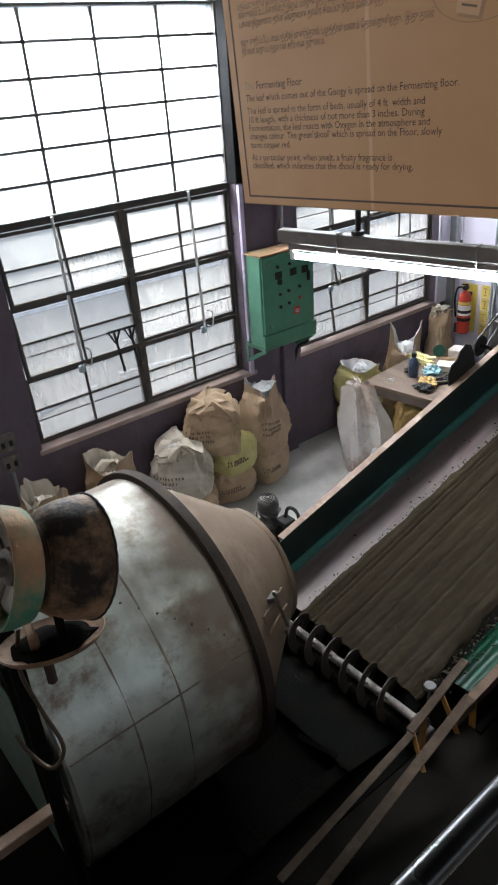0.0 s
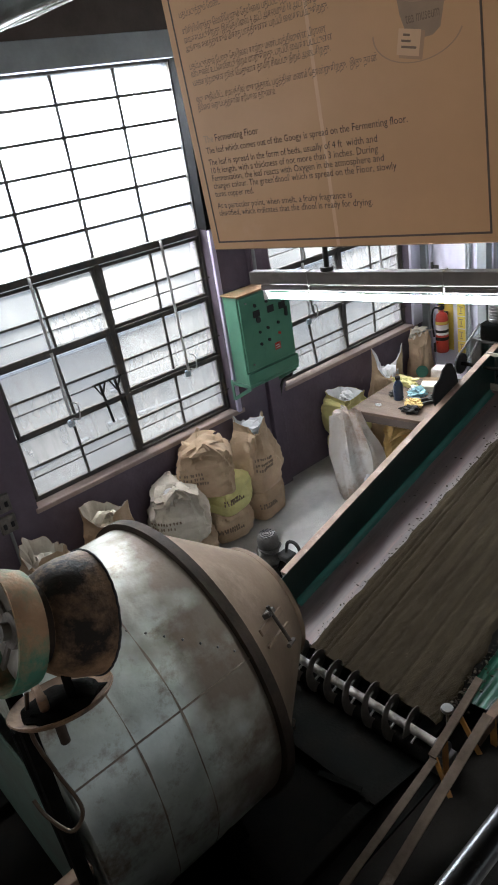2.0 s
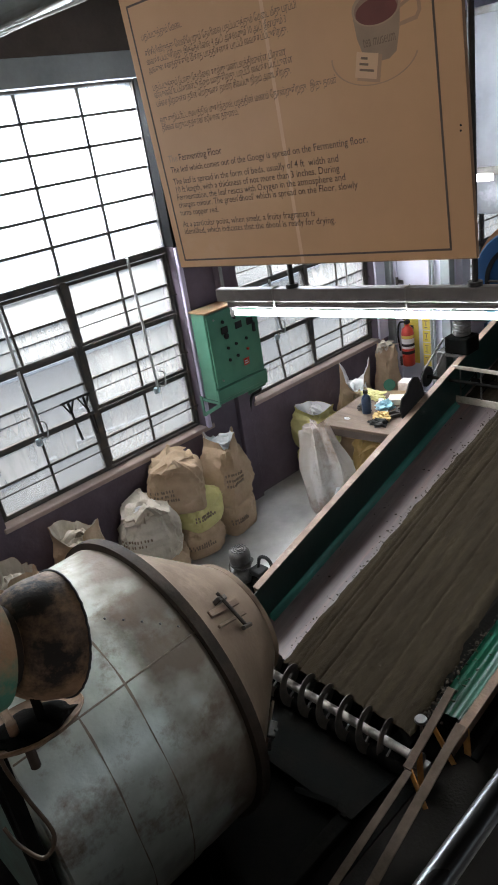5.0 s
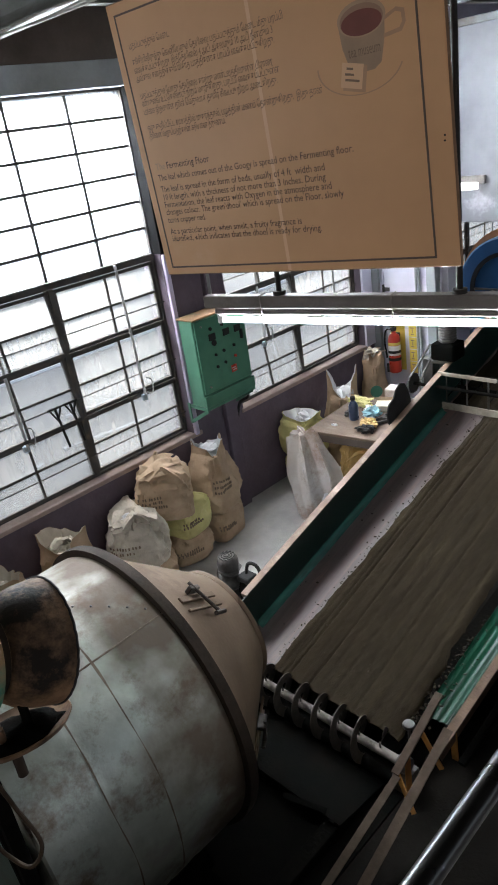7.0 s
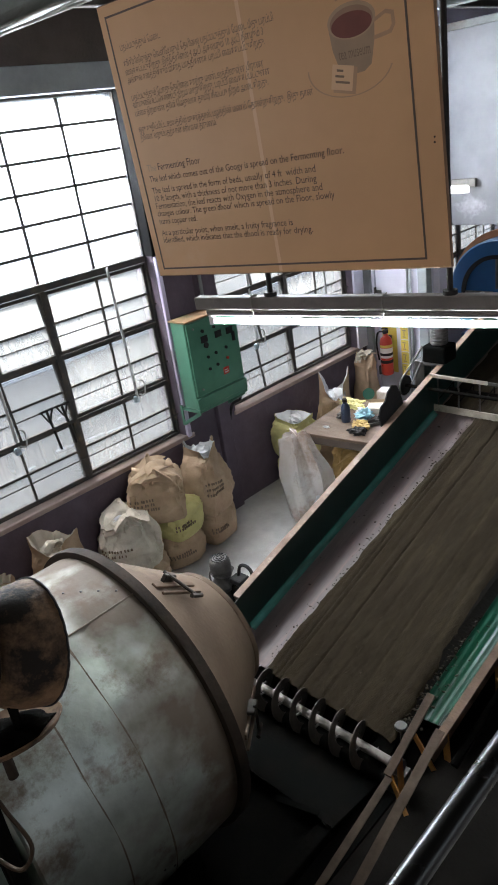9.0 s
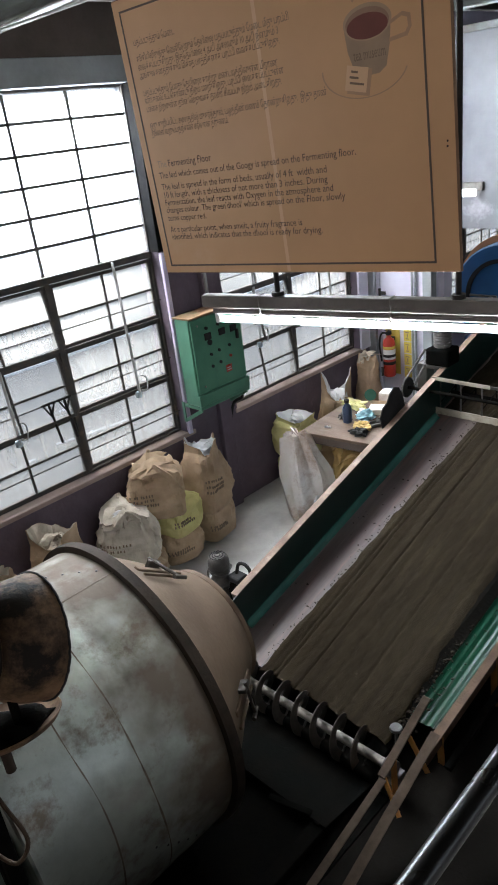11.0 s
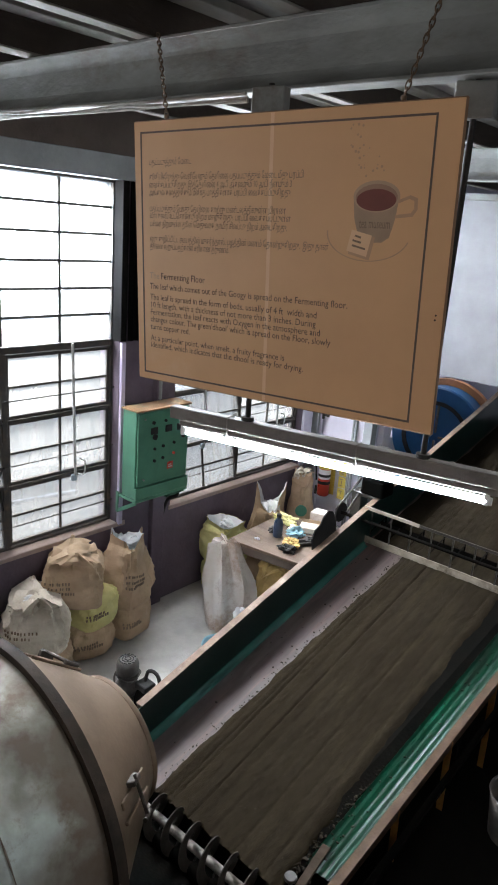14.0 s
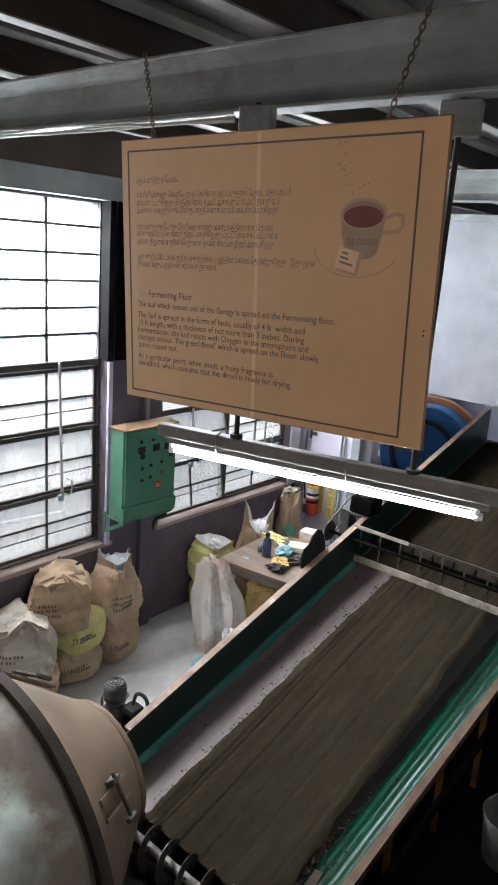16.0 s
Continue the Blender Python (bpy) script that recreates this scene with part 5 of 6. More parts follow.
part("pump_body", lathe([(0, 0.16), (0.06, 0.16), (0.075, 0.20), (0.078, 0.34), (0.060, 0.40), (0.035, 0.43), (0, 0.435)], 24), M["near_black"], gm, "blackened pump housing", True, at=Matrix.Translation((0.155, 0.03, 0.02)))
part("pump_ear", box(0.09, 0.20, -0.02, 0.08, 0.42, 0.47, 0.012, seg=2), M["black"], gm)
part("bent_handle", tube_along(curve_points([(0.13, 0.04, 0.46), (0.15, 0.05, 0.545), (0.20, 0.06, 0.56), (0.245, 0.06, 0.53), (0.25, 0.06, 0.44), (0.23, 0.055, 0.40)], 6), 0.0125, 10), M["black"], gm, "black bent handle", True)
link = mesh_of(lathe([(0.008, -0.003), (0.012, -0.003), (0.012, 0.003), (0.008, 0.003)], 12, closed=True), "chain_link", M["dark_steel"])
for k in range(9):
    ob = new("chain_link", link)
    ob.parent, ob.matrix_local = gm, pose(0.02 + 0.012 * k, -0.10, 0.33 - 0.016 * k, 90 if k % 2 else 0, 40, 0)
part("drive_shaft", rod((0.10, 0, 0.27), (0.30, 0.0, 0.27), 0.018, 12), M["dark_steel"], gm, smooth=True)
part("strap", tube_along(curve_points([(-0.086, -0.02, 0.47), (-0.10, -0.03, 0.42), (-0.085, -0.04, 0.37)], 5), 0.007, 6), M["motor"], gm, "hanging rag end", True)

# ladder-like gate across the belt, with chain drive
M["gate_bar"] = surf("bare_pale_gate_steel", (0.42, 0.375, 0.31), (0.26, 0.225, 0.18), 0.5, 0.4, scale=9, fine=70, bump=0.2, stain=(0.12, 0.095, 0.07), stain_at=0.60)
gate = thing("spreader_gate", "bare steel ladder frame standing across the belt", "gate", (0, 0, 0))
GY = 1.45
gz0, gz1 = belt_z(GY) + 0.035, 1.19
for y, zz in ((GY, 0.0), (GY + 0.25, 0.065)):
    part("top_bar", flat_bar((XL - 0.02, y, gz1 + zz - (0.18 if zz else 0)), (2.16 if not zz else 3.0, y, gz1 + zz - (0.18 if zz else 0)), 0.012, 0.03 if not zz else 0.012, (0, 0, 1), 0.001), M["gate_bar"] if not zz else M["near_black"], gate)
    part("foot_bar", flat_bar((XL - 0.02, y, gz0 + zz + 0.02), (3.0, y, gz0 + zz + 0.02), 0.014, 0.058, (0, 0, 1), 0.001), M["gate_bar"] if not zz else M["near_black"], gate, "bare bright foot strip")
    for k in range(8):
        x = XL + 0.06 + k * 0.185
        part("upright", flat_bar((x, y, gz0 + zz), (x, y, gz1 + zz - (0.19 if zz else 0.002)), 0.012, 0.008, (0, 1, 0), 0.001), M["dark_steel"] if not zz else M["near_black"], gate)
for k in range(0, 8):
    x = XL + 0.06 + k * 0.185
    part("tie", flat_bar((x, GY + 0.004, gz0 + 0.1), (x, GY + 0.25, gz0 + 0.165), 0.01, 0.006, (0, 0, 1), 0.001), M["near_black"], gate)
# The same bar goes on in darker steel, which paints it in shade.
part("top_bar", flat_bar((2.165, GY, gz1), (3.0, GY, gz1), 0.012, 0.022, (0, 0, 1), 0.001), M["dark_steel"], gate, "length of the top bar, darkened as in shade")
part("shaft", rod((1.46, GY - 0.10, 1.112), (3.0, GY - 0.10, 1.112), 0.014, 12), M["near_black"], gate, smooth=True)
sp = lathe([(0.0, -0.008), (0.085, -0.008), (0.085, 0.008), (0.0, 0.008)], 60)
for v in sp.verts:
    if math.hypot(v.co.x, v.co.y) > 0.08:
        a = math.atan2(v.co.y, v.co.x)
        f = 1 + 0.05 * math.sin(a * 20)
        v.co.x, v.co.y = v.co.x * f, v.co.y * f
part("sprocket", sp, M["black"], gate, "black toothed sprocket", at=place((1, 0, 0), (1.47, GY - 0.10, 1.112)))
drive = Vector((1.47, GY + 0.22, 1.33))
src = Vector((1.47, GY - 0.10, 1.112))
dd = (drive - src).normalized()
nn = Vector((0, -dd.z, dd.y))
me = mesh_of(rod((-0.006, 0, 0), (0.006, 0, 0), 0.009, 8), "chain_link", M["dark_steel"])
for s in (1, -1):
    n = 26
    for k in range(n):
        p = src + nn * s * (0.083 + (0.045 - 0.083) * k / n) + dd * (drive - src).length * k / n
        ob = new("chain_link", me)
        ob.parent, ob.matrix_local = gate, Matrix.Translation(p)
part("gear_case", box(1.50, 1.72, GY + 0.13, GY + 0.33, drive.z - 0.089, drive.z + 0.06, 0.02, seg=2), M["near_black"], gate, "blackened gear case")
part("motor_body", lathe([(0.0, 0.0), (0.062, 0.0), (0.075, 0.012), (0.075, 0.03)] + [(0.070 + 0.006 * (k % 2), 0.035 + 0.012 * k) for k in range(12)] + [(0.078, 0.19), (0.078, 0.25), (0.066, 0.275), (0.0, 0.28)], 32), M["cowl"], gate, "grey ribbed motor standing upright", True, at=(1.61, GY + 0.23, drive.z + 0.0605))
part("motor_seat", box(1.50, 1.66, GY + 0.14, GY + 0.30, rail_z(GY + 0.14) - 0.02, drive.z - 0.09, 0.006), M["dark_steel"], gate)
part("motor_seat", box(1.40, 1.50, GY + 0.16, GY + 0.28, 0.001, drive.z - 0.09, 0.006), M["dark_steel"], gate)

# black curved plate fixed to the rail
bm = bmesh.new()
prof = [(0.0, 0.0), (0.0, 0.10), (0.05, 0.16), (0.12, 0.17), (0.17, 0.22), (0.24, 0.24), (0.30, 0.20), (0.33, 0.10), (0.33, 0.0)]
f = [[bm.verts.new((x, y, z)) for y, z in prof] for x in (-0.004, 0.004)]
bm.faces.new(f[0][::-1])
bm.faces.new(f[1])
for i in range(len(prof)):
    j = (i + 1) % len(prof)
    bm.faces.new((f[0][i], f[0][j], f[1][j], f[1][i]))
part("guard_plate", bm, M["black"], conv, "black curved guard plate", at=Matrix.Translation((1.60, 0.78, rail_z(0.78) - 0.03)) @ pose(0, 0, 0, 14, 0, 0))


# ---- control cabinet on the pier ----
cab = thing("control_cabinet", "green enamelled electrical control cabinet on the window pier", "cabinet", Matrix.Translation((IN + 0.03, -0.02, 1.212)) @ Matrix.Diagonal((1, 0.92, 1.02, 1)))
part("body", box(0.055, 0.22, 0, 0.62, 0, 0.72, 0.006), M["box_green"], cab)
part("door", box(0.2205, 0.236, 0.012, 0.608, 0.11, 0.708, 0.004), M["box_green"], cab, "green cabinet door")
part("skirt", box(0.2205, 0.245, -0.006, 0.626, 0.0, 0.095, 0.004), M["box_green"], cab)
part("roof", box(0.045, 0.25, -0.012, 0.632, 0.7205, 0.735, 0.003), M["rust_green"], cab, "dusty brownish top")
part("base_tray", box(0.02, 0.24, -0.004, 0.624, -0.03, -0.0005, 0.004), M["box_green"], cab)
for y, z, r, mt in ((0.18, 0.62, 0.014, "black"), (0.32, 0.62, 0.012, "black"), (0.46, 0.63, 0.010, "steel"), (0.20, 0.50, 0.024, "black"), (0.30, 0.41, 0.013, "black"), (0.43, 0.42, 0.013, "black"), (0.30, 0.31, 0.013, "black"), (0.43, 0.33, 0.012, "red"), (0.20, 0.40, 0.012, "black"), (0.20, 0.30, 0.013, "black"), (0.08, 0.66, 0.008, "steel"), (0.08, 0.16, 0.008, "steel")):
    part("push_button", rod((0.236, y, z), (0.25, y, z), r, 12), M[mt], cab, smooth=True)
for y, z in ((0.15, 0.525), (0.32, 0.525), (0.46, 0.52)):
    part("meter", box(0.2365, 0.25, y, y + 0.075, z, z + 0.055, 0.003), M["black"], cab, "dark meter window")
part("lock", box(0.2365, 0.262, 0.52, 0.545, 0.45, 0.53, 0.004), M["black"], cab)
lab = part("danger_label", box(0.2365, 0.239, 0.36, 0.43, 0.20, 0.26, 0.0005), M["red"], cab, "small red warning label")
for k in range(2):
    part("label_mark", box(0.2395, 0.2402, 0.37, 0.42 - 0.01 * k, 0.215 + 0.018 * k, 0.222 + 0.018 * k), M["plain_white"], lab)
for y in (0.02, 0.60):
    part("bracket", flat_bar((0.0, y, -0.16), (0.22, y, -0.035), 0.03, 0.012, (0, 1, 0), 0.002), M["box_green"], cab, "green angle bracket")
    part("bracket", flat_bar((-0.02, y, -0.18), (-0.02, y, 0.0), 0.03, 0.012, (0, 1, 0), 0.002), M["box_green"], cab)
part("cable", tube_along(curve_points([(0.12, 0.60, -0.03), (0.12, 0.63, -0.12), (0.02, 0.60, -0.2), (-0.02, 0.55, -0.45)], 6), 0.014, 8), M["black"], cab, "black supply cable", True)
part("conduit", rod((0.03, 0.45, 0.736), (0.03, 0.45, 2.40), 0.016, 10), M["lintel"], cab, smooth=True)

# small switch panel on the wall by the first window
swp = thing("switch_panel", "grey wall switch panel with sockets", "switch", (IN + 0.002, -2.16, 1.02))
for k in range(2):
    pl = part("plate", box(0, 0.03, -0.06, 0.06, -0.16 * k, 0.13 - 0.16 * k, 0.005), M["motor"], swp)
    for y in (-0.03, 0.025):
        part("switch", box(0.0305, 0.042, y - 0.012, y + 0.012, 0.04 - 0.16 * k, 0.08 - 0.16 * k, 0.003), M["black"], pl)
part("conduit", rod((0.012, 0, -0.17), (0.012, 0, -1.0), 0.012, 8), M["lintel"], swp, smooth=True)


# ---- sacks ----
def crease(q):
    return 0.55 - 1.9 * abs(noise.noise(q)) - 0.8 * abs(noise.noise(q * 2.1 + Vector((3, 1, 2))))


def flap(bm, centre, turn, tilt, w, h, seed, bag_w):
    """A stiff crumpled flap of paper that rises from the neck and folds over."""
    n = 9
    o = Vector((seed * 1.7, seed * 0.9, 2.0))
    m = Matrix.Translation(centre) @ pose(0, 0, 0, 0, 0, turn)
    g = []
    for j in range(n + 1):
        v = j / n
        row = []
        for i in range(n + 1):
            u = i / n - 0.5
            bend = radians(tilt) - v * 1.9
            x = h * v * math.sin(bend) * 0.8 + 0.05 * crease(Vector((u * 1.9, v * 1.3, 0)) + o) * (0.4 + v)
            z = h * v * math.cos(bend * 0.8) + 0.04 * noise.noise(Vector((u * 3, v * 2, 5)) + o)
            y = w * u * (1 - 0.25 * v) + 0.02 * noise.noise(Vector((u * 3, v * 3, 9)) + o)
            x -= 0.6 * u * u * w
            row.append(bm.verts.new(m @ Vector((x, y, z))))
        g.append(row)
    for p_, q_ in zip(g, g[1:]):
        for i in range(n):
            bm.faces.new((p_[i], p_[i + 1], q_[i + 1], q_[i]))


def sack(name, label, w, d, h, material, liner=None, seed=0, top="crumple", lean=0.0, group="", marks=0, badge=False, peak=0.12, pw=0.55, fold=0.0, freq=1.5, taper=0.0):
    """A filled sack: bulging creased sides, and a closed, open or crumpled top."""
    sk = thing(name, label, "sack", group=group)
    n, rows = 56, 34
    bm = bmesh.new()
    off = Vector((seed * 3.7, seed * 1.3, seed * 2.1))
    rnd = random.Random(seed)
    a0 = rnd.uniform(0.3, 0.9)

    def ring(t, kx, ky, z, amp, rise=0.0, p=pw):
        out = []
        for k in range(n):
            a = 2 * math.pi * k / n
            c, s_ = math.cos(a), math.sin(a)
            x = abs(c) ** p * math.copysign(1, c) * w / 2 * kx
            y = abs(s_) ** p * math.copysign(1, s_) * d / 2 * ky
            q = Vector((c * 1.15, s_ * 1.15, t * 1.9)) + off
            f = 1 + (0.10 + fold) * noise.noise(q) + (amp + fold) * crease(q * freq)
            zz = z + rise * h * (math.cos(2 * (a - a0)) * 0.8 + 0.7 * noise.noise(Vector((c * 2, s_ * 2, 7)) + off)) + 0.04 * h * amp * noise.noise(q * 3)
            out.append(Vector((x * f + lean * z, y * f, zz)))
        return out

    full = h * (1.0 if top == "none" else 0.84 if top == "open" else 0.82)
    rings = []
    for j in range(rows + 1):
        t = j / rows
        foot = 0.86 + 0.14 * min(1, t / 0.12) ** 0.5
        bulge = foot * (1 + 0.07 * math.sin(math.pi * min(t * 1.15, 1)))
        sh = 1 - 0.10 * max(0, (t - 0.7) / 0.3) ** 2 if top != "none" else 1 - 0.22 * max(0, (t - 0.75) / 0.25) ** 3
        sh *= 1 - taper * max(0, t - 0.35) / 0.65
        rings.append(ring(t, bulge * sh * 0.96, bulge * sh * 0.96, full * t, 0.06 + 0.13 * t * t))
    inner = None
    if top == "none":
        rings.append(ring(1.05, 0.5, 0.5, full * 1.02, 0.1))
        rings.append(ring(1.08, 0.05, 0.05, full * 1.03, 0.0))
    elif top == "open":
        for t, k, dz, r in ((1.06, 0.90, 0.05, 0.25), (1.12, 0.88, 0.10, 0.6), (1.18, 0.90, 0.15, 1.0)):
            k *= 1 - taper
            rings.append(ring(t, k, k * 0.80, full + h * dz, 0.14, peak * r))
        tp = 1 - taper
        inner = [ring(1.18, 0.885 * tp, 0.70 * tp, full + h * 0.149, 0.14, peak), ring(1.1, 0.80 * tp, 0.58 * tp, full + h * 0.07, 0.2, peak * 0.5), ring(1.0, 0.7 * tp, 0.5 * tp, full * 0.93, 0.25, 0), ring(0.9, 0.05, 0.05, full * 0.88, 0, 0)]
    elif top == "fold":
        for t, k, ky, dz in ((1.06, 0.93, 0.70, 0.06), (1.12, 0.92, 0.36, 0.12), (1.18, 0.92, 0.10, 0.18)):
            rings.append(ring(t, k, ky, full + h * dz, 0.10, 0.03))
    else:
        for t, k, dz, am, r in ((1.05, 0.94, 0.06, 0.16, 0.02), (1.11, 0.88, 0.11, 0.24, 0.05), (1.17, 0.82, 0.15, 0.30, 0.08), (1.23, 0.78, 0.18, 0.30, 0.10), (1.28, 0.70, 0.17, 0.25, 0.10)):
            rings.append(ring(t, k, k * (1 - 0.85 * (t - 1.0) / 0.28), full + h * dz, am, r))
    vv = [[bm.verts.new(p) for p in r] for r in rings]
    for a, b in zip(vv, vv[1:]):
        for k in range(n):
            bm.faces.new((a[k], a[(k + 1) % n], b[(k + 1) % n], b[k]))
    bm.faces.new(vv[0][::-1])
    if top in ("fold", "crumple"):
        bm.faces.new(vv[-1])
    if top == "crumple":
        a1 = rnd.uniform(0, 360)
        for k in range(3):
            a = a1 + 125 * k + rnd.uniform(-25, 25)
            flap(bm, Vector((math.cos(radians(a)) * w * 0.20 + lean * full, math.sin(radians(a)) * d * 0.20, full - 0.05 * h)), a, rnd.uniform(8, 34), w * rnd.uniform(0.70, 0.95), h * rnd.uniform(0.34, 0.48), seed * 5 + k, w)
    ob = part("bag", bm, material, sk, smooth=True)
    ob.data.set_sharp_from_angle(angle=radians(28))
    if inner:
        bm = bmesh.new()
        vv = [[bm.verts.new(p) for p in r] for r in inner]
        for a, b in zip(vv, vv[1:]):
            for k in range(n):
                bm.faces.new((a[k], a[(k + 1) % n], b[(k + 1) % n], b[k]))
        part("inside", bm, liner or material, sk, "crumpled inside of the open top", True)
    if liner and top in ("crumple", "fold", "open"):
        bm = bmesh.new()
        for k in range(3 if top != "open" else 2):
            a = rnd.uniform(0, 360)
            flap(bm, Vector((math.cos(radians(a)) * w * 0.12 + lean * full, math.sin(radians(a)) * d * 0.12, full + (0.03 if top != "fold" else 0.14) * h)), a, rnd.uniform(-20, 25), w * rnd.uniform(0.35, 0.6), h * rnd.uniform(0.14, 0.24), seed * 7 + k, w)
        ob = part("liner", bm, liner, sk, "crumpled pale liner", True)
        ob.data.set_sharp_from_angle(angle=radians(28))
    for m_ in range(marks):
        z = h * (0.52 - 0.085 * m_)
        for k in range(rnd.randint(8, 11)):
            yv = -0.90 + 0.105 * k + rnd.uniform(-0.02, 0.02)
            a = math.asin(math.copysign(abs(yv) ** (1 / 0.55), yv))
            c, s_ = math.cos(a), math.sin(a)
            q = Vector((c * 1.15, s_ * 1.15, z / full * 1.9)) + off
            f = (1 + (0.10 + fold) * noise.noise(q) + (0.09 + fold) * crease(q * freq)) * 1.03
            x = abs(c) ** 0.55 * w / 2 * f + 0.004 + lean * z
            y = math.copysign(abs(s_) ** 0.55, s_) * d / 2 * f
            part("stencil_mark", box(-0.004, 0.004, -0.006 * rnd.uniform(0.5, 1.3), 0.005, -0.011, 0.011 * rnd.uniform(0.6, 1.1)), M["stencil"], sk, at=Matrix.Translation((x, y, z)) @ pose(0, 0, 0, 0, 0, math.degrees(a) * 0.6))
    if badge:
        part("badge", lathe([(0, 0.006), (0.062, 0.004), (0.064, 0.0), (0, -0.002)], 24), M["badge"], sk, "green round printed badge", at=place((0.66, -0.74, 0.12), (w / 2 * 0.83 + lean * h * 0.5, -d / 2 * 0.91, h * 0.56)))
    return sk


def put(ob, x, y, z, turn=0.0, tip=0.0):
    ob.matrix_world = pose(x, y, z, tip, 0, turn)
    return ob


G = "tea sacks by the window"
kr, pl_, ye, li = M["kraft"], M["pale"], M["yellow"], M["liner"]
put(sack("tea_sack", "full brown paper tea sack lying under another", 0.35, 0.36, 0.33, kr, None, 1, "none", 0, G, 2), 0.31, -0.04, 0.001, 8)
put(sack("tea_sack", "open brown paper tea sack with a white lined neck", 0.38, 0.40, 0.60, kr, li, 2, "open", 0.0, G, 3, peak=0.13, taper=0.20, fold=0.045), 0.32, -0.05, 0.30, 12)
put(sack("tea_sack", "full brown paper tea sack under a yellow one", 0.37, 0.38, 0.30, kr, None, 3, "none", 0, G, 2), 0.32, -0.46, 0.001, -6)
put(sack("tea_sack", "yellow woven tea sack squeezed between others", 0.37, 0.39, 0.30, ye, None, 4, "none", 0, G, 2), 0.34, -0.44, 0.26, 10)
put(sack("tea_sack", "open brown paper tea sack with torn crumpled top", 0.40, 0.44, 0.45, kr, kr, 5, "crumple", 0, G, 3, fold=0.05), 0.33, -0.57, 0.49, -40)
put(sack("tea_sack", "full brown paper tea sack lying on the floor", 0.42, 0.42, 0.28, kr, None, 6, "none", 0, G, 2), 0.34, -0.90, 0.001, 10)
put(sack("tea_sack", "pale woven tea sack with open crumpled top", 0.44, 0.48, 0.46, pl_, li, 7, "crumple", 0, G, 2, fold=0.045, taper=0.10), 0.34, -0.92, 0.25, -35)
put(sack("tea_sack", "brown paper tea sack with wide open top", 0.34, 0.38, 0.82, kr, pl_, 8, "open", 0, G, 0, peak=0.09), 0.38, -1.55, 0.001, 15)
put(sack("tea_sack", "brown paper tea sack with wide open top", 0.36, 0.40, 0.78, kr, pl_, 9, "open", 0, G, 0, peak=0.09), 0.41, -2.08, 0.001, -12)
G2 = "tea sacks by the table"
put(sack("tea_sack", "yellow woven tea sack lying under another", 0.34, 0.32, 0.32, ye, None, 10, "none", 0, G2), 0.33, 1.14, 0.001, 6)
put(sack("tea_sack", "yellow woven tea sack with a white plastic top", 0.38, 0.38, 0.42, ye, li, 11, "open", 0, G2, 3, peak=0.05), 0.34, 1.14, 0.295, -8)
put(sack("tea_sack", "brown paper tea sack with a green badge and open top", 0.36, 0.40, 0.86, kr, li, 12, "open", 0.03, G2, 0, True, peak=0.20, taper=0.20, fold=0.03), 0.42, 1.66, 0.001, 12)
put(sack("tea_sack", "upright brown paper tea sack with a green badge", 0.26, 0.24, 0.90, kr, pl_, 13, "fold", 0, G2, 0, True, taper=0.15), 0.27, 2.44, 0.001, -4)
put(sack("tea_sack", "small ochre cloth sack under the table", 0.40, 0.34, 0.60, M["rag_yellow"], None, 15, "crumple", 0, G2), 1.09, 1.06, 0.001, 30)


def film_bag():
    """A tall limp bag of plastic film: pleats run down from a gathered, flopped top."""
    bg = thing("plastic_bag", "tall milky plastic bag standing against the table", "bag")
    n, rows = 72, 30
    bm = bmesh.new()
    vv = []
    for j in range(rows + 1):
        t = j / rows
        z = 0.84 * t
        wide = 0.155 + 0.035 * math.sin(math.pi * min(1, t * 1.3)) - 0.075 * max(0, (t - 0.55) / 0.45) ** 1.4
        row = []
        for k in range(n):
            a = 2 * math.pi * k / n
            c, s_ = math.cos(a), math.sin(a)
            q = Vector((c * 1.6, s_ * 1.6, t * 1.1))
            pleat = 0.040 * math.sin(7 * a + 2.2 * noise.noise(q + Vector((4, 1, 0))) + 1.5 * t) + 0.016 * math.sin(15 * a + 3 * t)
            r = wide * (1 + 0.22 * noise.noise(q * 1.4)) + pleat * (0.35 + 0.75 * t)
            drop = 0.05 * noise.noise(Vector((c * 1.5, s_ * 1.5, 8))) * max(0, (t - 0.8) / 0.2)
            row.append(bm.verts.new((r * c * 1.1 - 0.05 * t * t, r * s_ * 0.8 + 0.03 * math.sin(t * 4), z + drop)))
        vv.append(row)
    top = [bm.verts.new(v.co * 1.0 + Vector((0.03, -0.02, -0.05)) - 0.5 * Vector((v.co.x + 0.05, v.co.y, 0))) for v in vv[-1]]
    vv.append(top)
    for p_, q_ in zip(vv, vv[1:]):
        for k in range(n):
            bm.faces.new((p_[k], p_[(k + 1) % n], q_[(k + 1) % n], q_[k]))
    bm.faces.new(top)
    part("film", bm, M["film"], bg, smooth=True)
    return bg


put(film_bag(), 0.87, 0.64, 0.001, 32)
put(sack("plastic_bag", "small crumpled white plastic bag on the floor", 0.22, 0.18, 0.34, M["liner"], None, 16, "crumple", 0.0, ""), 1.19, 0.52, 0.001, 40)
bowl = thing("basin", "pale blue plastic basin on the floor", "basin", (1.12, 0.30, 0.001))
part("wall", lathe([(0.0, 0.0), (0.10, 0.0), (0.15, 0.09), (0.158, 0.092), (0.156, 0.096), (0.146, 0.094), (0.096, 0.006), (0, 0.006)], 36), M["rag_blue"], bowl, smooth=True)

# ---- work table ----
tb_ = thing("work_table", "dusty wooden work table with a worn top", "table", (0, 0, 0))
TX = (0.72, 1.50)
bm = bmesh.new()
c = [(0.70, 0.79), (1.50, 0.90), (1.42, 1.74), (0.64, 1.62)]
